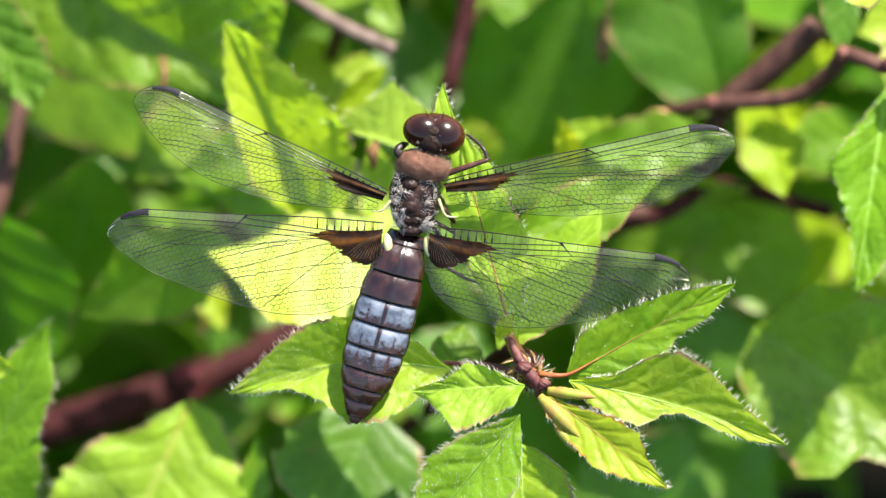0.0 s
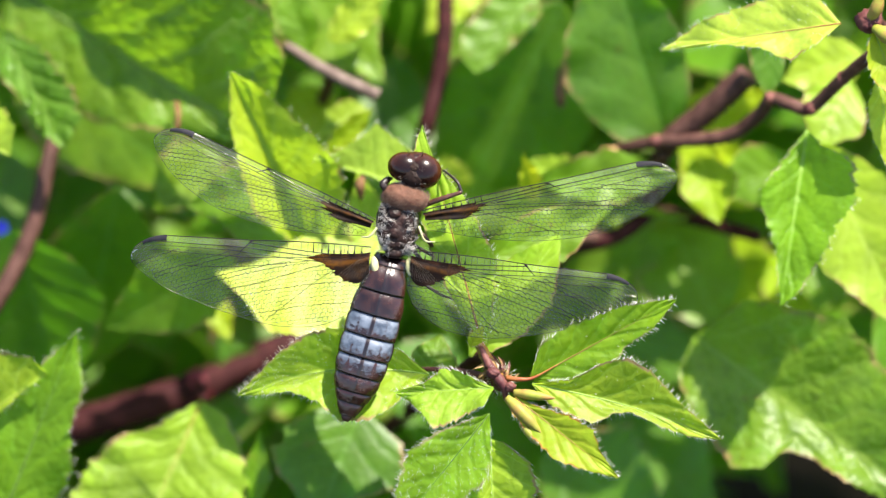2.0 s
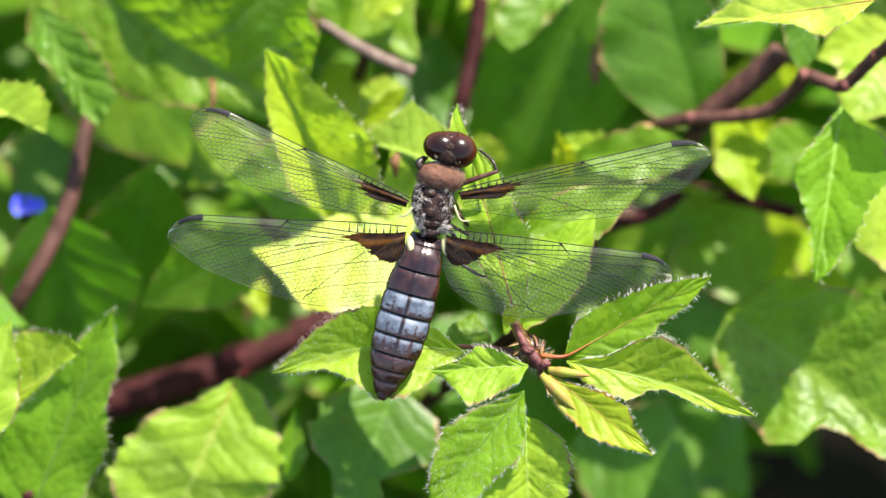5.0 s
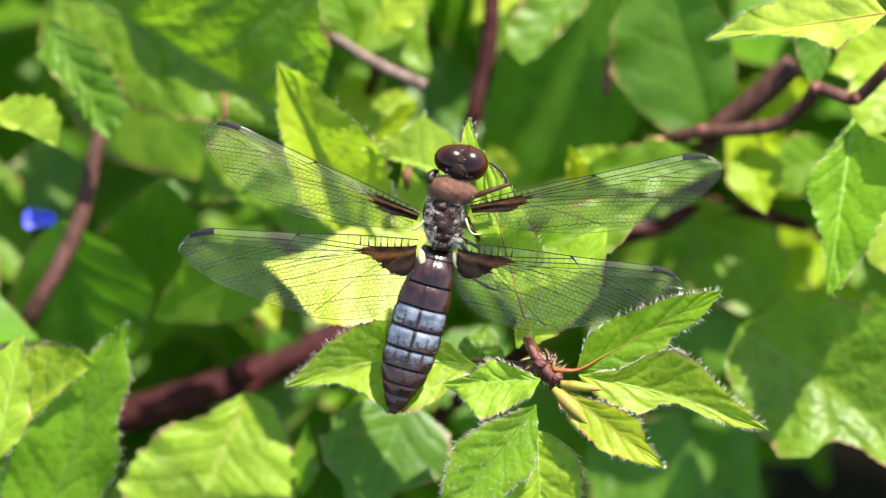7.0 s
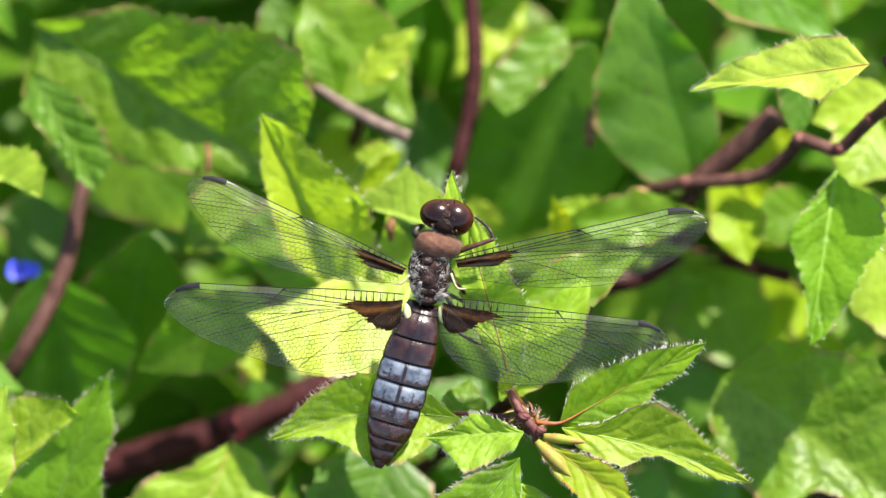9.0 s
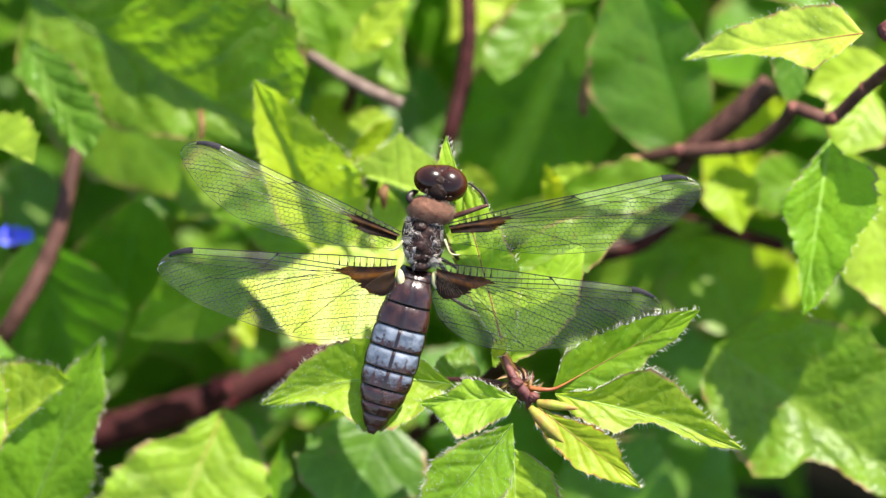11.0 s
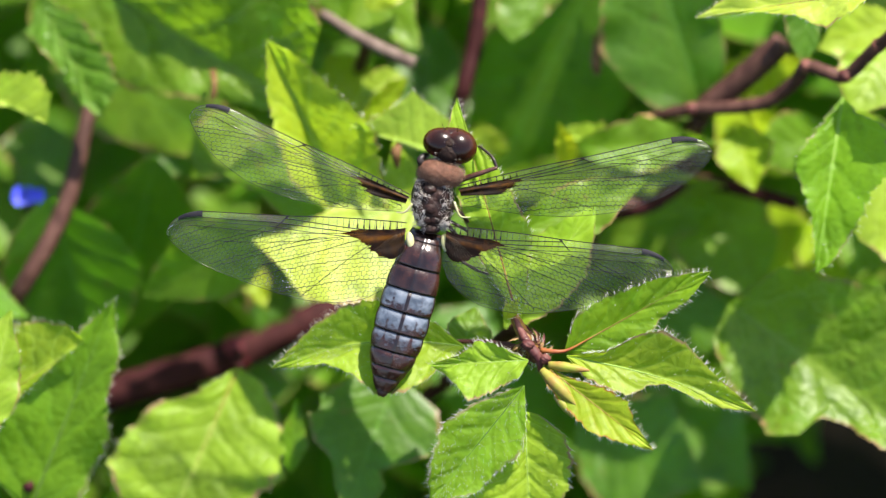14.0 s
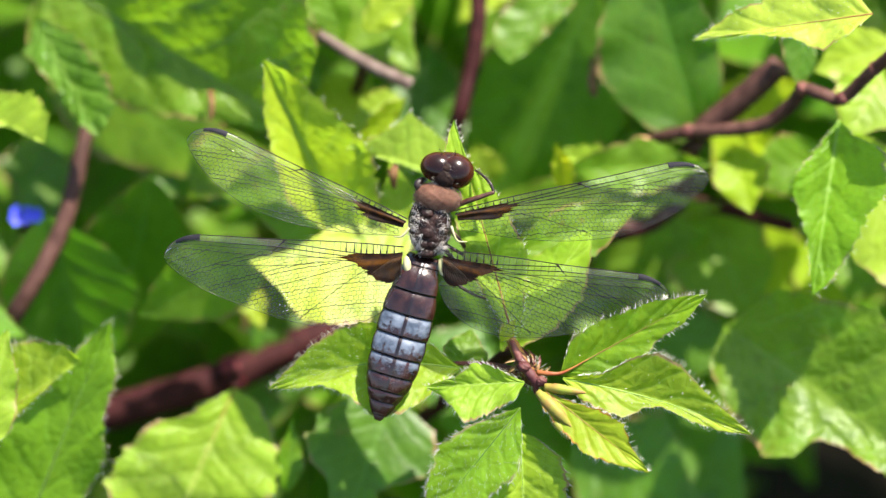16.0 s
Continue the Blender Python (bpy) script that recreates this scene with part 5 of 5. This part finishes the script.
    for i in range(160):
        q = r.choice((-1, 1))
        y = r.uniform(-4.4, 3.2)
        x = q * r.triangular(0.2, 3.2, 2.0) * (1 - 0.025 * y * y)
        z = 0.6 + 2.6 * math.sqrt(max(0, 1 - (x / 3.2) ** 2 - (y / 4.8) ** 2))
        bristle(tufts, (x - 2.5, y + 5.4, z), (q * r.uniform(-0.3, 1), r.uniform(-1, 0.5), r.uniform(0.2, 1.0)), r.uniform(0.3, 0.8), 0.026)
    part("thorax_fur", tufts, TUFT, fly, "long pale grey hairs", origin=o)["kind"] = "stuff"
    for i in range(2600):
        a, e = r.uniform(0, 6.28), math.acos(r.uniform(-0.1, 1))
        d = np.array([math.sin(e) * math.cos(a), math.sin(e) * math.sin(a), math.cos(e)])
        p = np.array((-1.40, 9.11, 1.5)) + d * (3.2, 2.1, 2.45)
        bristle(fuzz, p, d + np.array([r.uniform(-.6, .6), r.uniform(-.6, .6), 0]), r.uniform(0.2, 0.55), 0.022)
    part("front_fur", fuzz, FUZZ, fly, "short tan fur", origin=o)["kind"] = "stuff"
    # head
    s = Shape()
    ball(s, (-0.16, 12.30, 1.8), (2.2, 1.8, 1.7), lump=0.05, seed=8)
    head = part("head", s, FACE, fly, "dark brown head", origin=o)
    for p, rad, ax in (((-1.25, 13.32, 1.8), (2.55, 2.1, 2.1), -0.5), ((1.01, 12.77, 1.8), (2.55, 2.35, 2.2), -0.9)):
        s = Shape()
        ball(s, p, rad, [(1, ax * 0.3, 0), (-ax * 0.3, 1, 0), (0, 0, 1)], rows=28, cols=36)
        part("eye", s, EYE, head, "large glossy brown eye", origin=o)
    s = Shape()
    ball(s, (0.16, 14.26, 1.4), (2.3, 1.25, 1.75), lump=0.05, seed=9)
    part("brow", s, EYE, head, origin=o)
    s = Shape()
    ball(s, (-0.25, 12.05, 2.75), (1.65, 1.55, 1.25), [(0.98, -0.2, 0), (0.2, 0.98, 0), (0, 0, 1)], lump=0.10, seed=10)
    ball(s, (-0.05, 13.2, 3.15), (1.15, 0.9, 0.85), lump=0.10, seed=11)
    part("crown", s, FACE, head, "dark hairy crown between the eyes", origin=o)
    s = Shape()
    for i in range(70):
        q = r.uniform(-1, 1)
        bristle(s, np.array((-0.47, 11.44, 3)) + (q * 1.7, r.uniform(-0.4, 0.8), r.uniform(-.3, .4)), (q * 0.8, r.uniform(-1, 0.6), 1), r.uniform(0.3, 0.8), 0.028)
    for i in range(60):
        q = r.uniform(-1, 1)
        bristle(s, np.array((0.35, 13.05, 3.75)) + (q * 1.1, r.uniform(-0.25, 0.35) - 0.35 * q, -0.25 * abs(q)), (q * 0.8, r.uniform(-0.6, 1), 1), r.uniform(0.3, 0.6), 0.028)
    for i in range(150):
        q = r.uniform(-1, 1)
        bristle(s, np.array((-0.75, 10.75, 2.7)) + (q * 2.3, r.uniform(-0.5, 0.4) - 0.4 * q, -0.8 * q * q), (q * 0.7, r.uniform(0.2, 1), 0.6), r.uniform(0.35, 0.8), 0.026)
    part("neck_fur", s, TUFT, head, "pale hairs behind the eyes", origin=o)["kind"] = "stuff"
    for q, e in (((-0.62, 14.87, 2.4), (-1.24, 15.94, 4)), ((0.93, 14.71, 2.4), (1.09, 15.62, 4))):
        part("antenna", tube(Shape(), [q, e], [0.09, 0.03], 6, 5), LEG, head, origin=o)
    # wings
    fore = lambda m: [(0.0, 2.6 * m), (0.04, 3.1 * m), (0.22, 5.5 * m), (0.41, 7.3 * m), (0.61, 8.1 * m), (0.75, 7.6 * m), (0.90, 6.3 * m), (1.0, 5.2 * m)]
    hind = lambda m: [(0.0, 5.6 * m), (0.05, 8.4 * m), (0.17, 10.9 * m), (0.33, 11.6 * m), (0.48, 11.0 * m), (0.66, 9.4 * m), (0.84, 7.4 * m), (1.0, 5.4 * m)]
    build_wing(fly, "forewing", (-5.54, 6.16, 0), (-0.900, 0.434), 32.21, 2.0, fore(0.99), 2.6, 3.12, False, 1)
    build_wing(fly, "forewing", (0.94, 7.33, 0), (0.976, 0.220), 35.26, 2.0, fore(1.03), 2.6, 3.20, False, 2)
    build_wing(fly, "hindwing", (-6.08, 2.34, 0), (-0.998, 0.0586), 32.99, 2.5, hind(1.0), 2.2, 3.28, True, 3)
    build_wing(fly, "hindwing", (-0.62, 1.87, 0), (0.993, -0.119), 31.82, 2.5, hind(0.93), 2.2, 2.96, True, 4)
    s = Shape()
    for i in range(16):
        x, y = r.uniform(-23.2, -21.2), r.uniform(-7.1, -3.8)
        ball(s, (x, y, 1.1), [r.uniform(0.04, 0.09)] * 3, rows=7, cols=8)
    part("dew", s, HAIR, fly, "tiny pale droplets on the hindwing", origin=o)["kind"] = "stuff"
    for a, b, c in (((-5.29, 4.98, 2.6), (-6.31, 3.81, 2.4), (-7.48, 3.74, 1.8)), ((0.47, 5.21, 2.6), (1.25, 3.27, 2.4), (2.65, 3.04, 1.8))):
        part("wing_hinge", tube(Shape(), [a, b, c], [0.17, 0.15, 0.06], 12, 7), CREAM, fly, "cream skin at the wing's root", origin=o)
    # legs
    def leg(points, radii, mat, spines=14, name="leg", label=""):
        s = tube(Shape(), points, radii, 30, 8, 2, 0.03)
        p = curve(points, 40)
        for k in range(spines):
            i = 8 + int(k * 30 / spines)
            bristle(s, p[i], (r.uniform(-1, 1), r.uniform(-1, 1), r.uniform(0, 1)), r.uniform(0.5, 1.0), 0.045)
        return part(name, s, mat, fly, label, origin=o)
    leg([(0.86, 8.03, 0.8), (3.58, 8.95, 2), (6.38, 9.89, 2.2)], [0.42, 0.36, 0.27], LEG_RED, 16, "leg_base", "reddish brown thigh")
    leg([(6.38, 9.81, 2.2), (5.76, 11.29, 2), (4.37, 12.55, 0.6), (3.75, 12.88, -0.6)], [0.24, 0.20, 0.17, 0.10], LEG, 44, "leg", "dark spiny front leg")
    global FRONT_LEG
    FRONT_LEG = leg([(-3.28, 9.28, 0), (-3.97, 10.20, 1.6), (-4.44, 10.98, 2), (-3.82, 11.61, 1.4), (-3.28, 11.78, 0)], [0.56, 0.54, 0.52, 0.46, 0.22], LEG, 40, "front_leg", "dark bent front leg")
    leg([(-1.09, 6.32, -1), (1.72, 3.20, -0.6), (2.66, 2.27, -2.2), (4.38, 1.64, -3.6)], [0.36, 0.3, 0.24, 0.12], LEG_RED, 8)
    leg([(-3.43, 5.54, -1), (-1.09, 3.20, -2.4), (2.19, 1.25, -2.6), (3.99, 0.08, -3.4)], [0.36, 0.3, 0.24, 0.12], LEG, 8)
    leg([(-1.87, 3.98, -1.2), (1.25, 0.08, -1.6), (4.38, -2.27, -2.6), (6.10, -3.05, -3.8)], [0.36, 0.3, 0.24, 0.12], LEG, 8)
    leg([(-3.83, 3.59, -1.2), (-1.09, -0.70, -2.4), (2.82, -3.83, -3), (5.79, -5.01, -4)], [0.36, 0.3, 0.24, 0.12], LEG, 8)
    return fly


FLY = build_dragonfly()

# ---- what moves: the shoot sways in the wind, the dragonfly with it (seconds, right, up, in millimetres) ----
SPRIG_SWAY = [
    (0.0, 0.26, 0.34),
    (0.5, 0.12, 0.34),
    (1.0, 0.22, 0.19),
    (1.5, 0.37, 0.29),
    (2.0, 0.42, 0.29),
    (2.5, 0.39, 0.24),
    (3.0, 0.43, 0.30),
    (3.5, 0.53, 0.23),
    (4.0, 0.48, 0.23),
    (6.5, 0.37, -0.05),
    (7.0, 0.40, 0.08),
    (7.5, 0.40, 0.08),
    (8.0, 0.43, 0.05),
    (8.5, 0.38, -0.22),
    (11.0, 0.53, 0.07),
    (11.5, 0.43, 0.24),
    (12.0, 0.29, 0.30),
    (12.5, 0.00, -0.00),
    (13.0, -0.15, 0.20),
    (13.5, 0.06, 0.01),
    (14.0, 0.25, -0.39),
    (14.5, 0.31, -0.48),
    (15.0, 0.49, -0.26),
    (15.5, 0.64, -0.91),
    (16.0, 0.24, -0.51),
]
DRAGONFLY_SWAY = [
    (0.0, 0.26, 0.76),
    (0.5, 0.22, 0.67),
    (1.0, 0.39, 0.63),
    (1.5, 0.48, 0.66),
    (2.0, 0.44, 0.69),
    (2.5, 0.45, 0.62),
    (3.0, 0.55, 0.55),
    (3.5, 0.54, 0.54),
    (4.0, 0.54, 0.39),
    (6.5, 0.46, 0.34),
    (7.0, 0.43, 0.38),
    (7.5, 0.54, 0.35),
    (8.0, 0.64, 0.31),
    (8.5, 0.68, -0.14),
    (11.0, 0.83, 0.12),
    (11.5, 0.72, 0.23),
    (12.0, 0.28, 0.26),
    (12.5, 0.00, -0.00),
    (13.0, -0.14, 0.23),
    (13.5, 0.05, 0.08),
    (14.0, 0.35, -0.41),
    (14.5, 0.28, -0.53),
    (15.0, 0.53, -0.37),
    (15.5, 0.77, -1.11),
    (16.0, 0.39, -0.85),
]


def motions():
    for ob, rows in ((SPRIG, SPRIG_SWAY), (FLY, DRAGONFLY_SWAY)):
        b = ob["base"]
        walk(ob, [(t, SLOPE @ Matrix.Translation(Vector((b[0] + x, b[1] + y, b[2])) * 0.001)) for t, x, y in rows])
    # the dragonfly wipes its eye with a front leg
    p = Matrix.Translation((Vector((-3.28, 9.28, 0)) - Vector(FLY["base"])) * 0.001)
    turned = lambda a, x, y: p @ pose(x * 0.001, y * 0.001, 0, 0, 0, a) @ p.inverted()
    walk(FRONT_LEG, [(t, turned(a, x, y)) for t, a, x, y in ((0.0, 0, 0, 0), (11.9, 0, 0, 0), (12.0, -6, 0.1, 0.2), (12.1, -28, 0.0, 1.3), (12.2, -8, 0.2, 0.1),
                                                             (12.3, -10, 0.1, -0.1), (12.5, -8, 0.0, -0.1), (16.0, -8, 0.0, -0.1))])


motions()
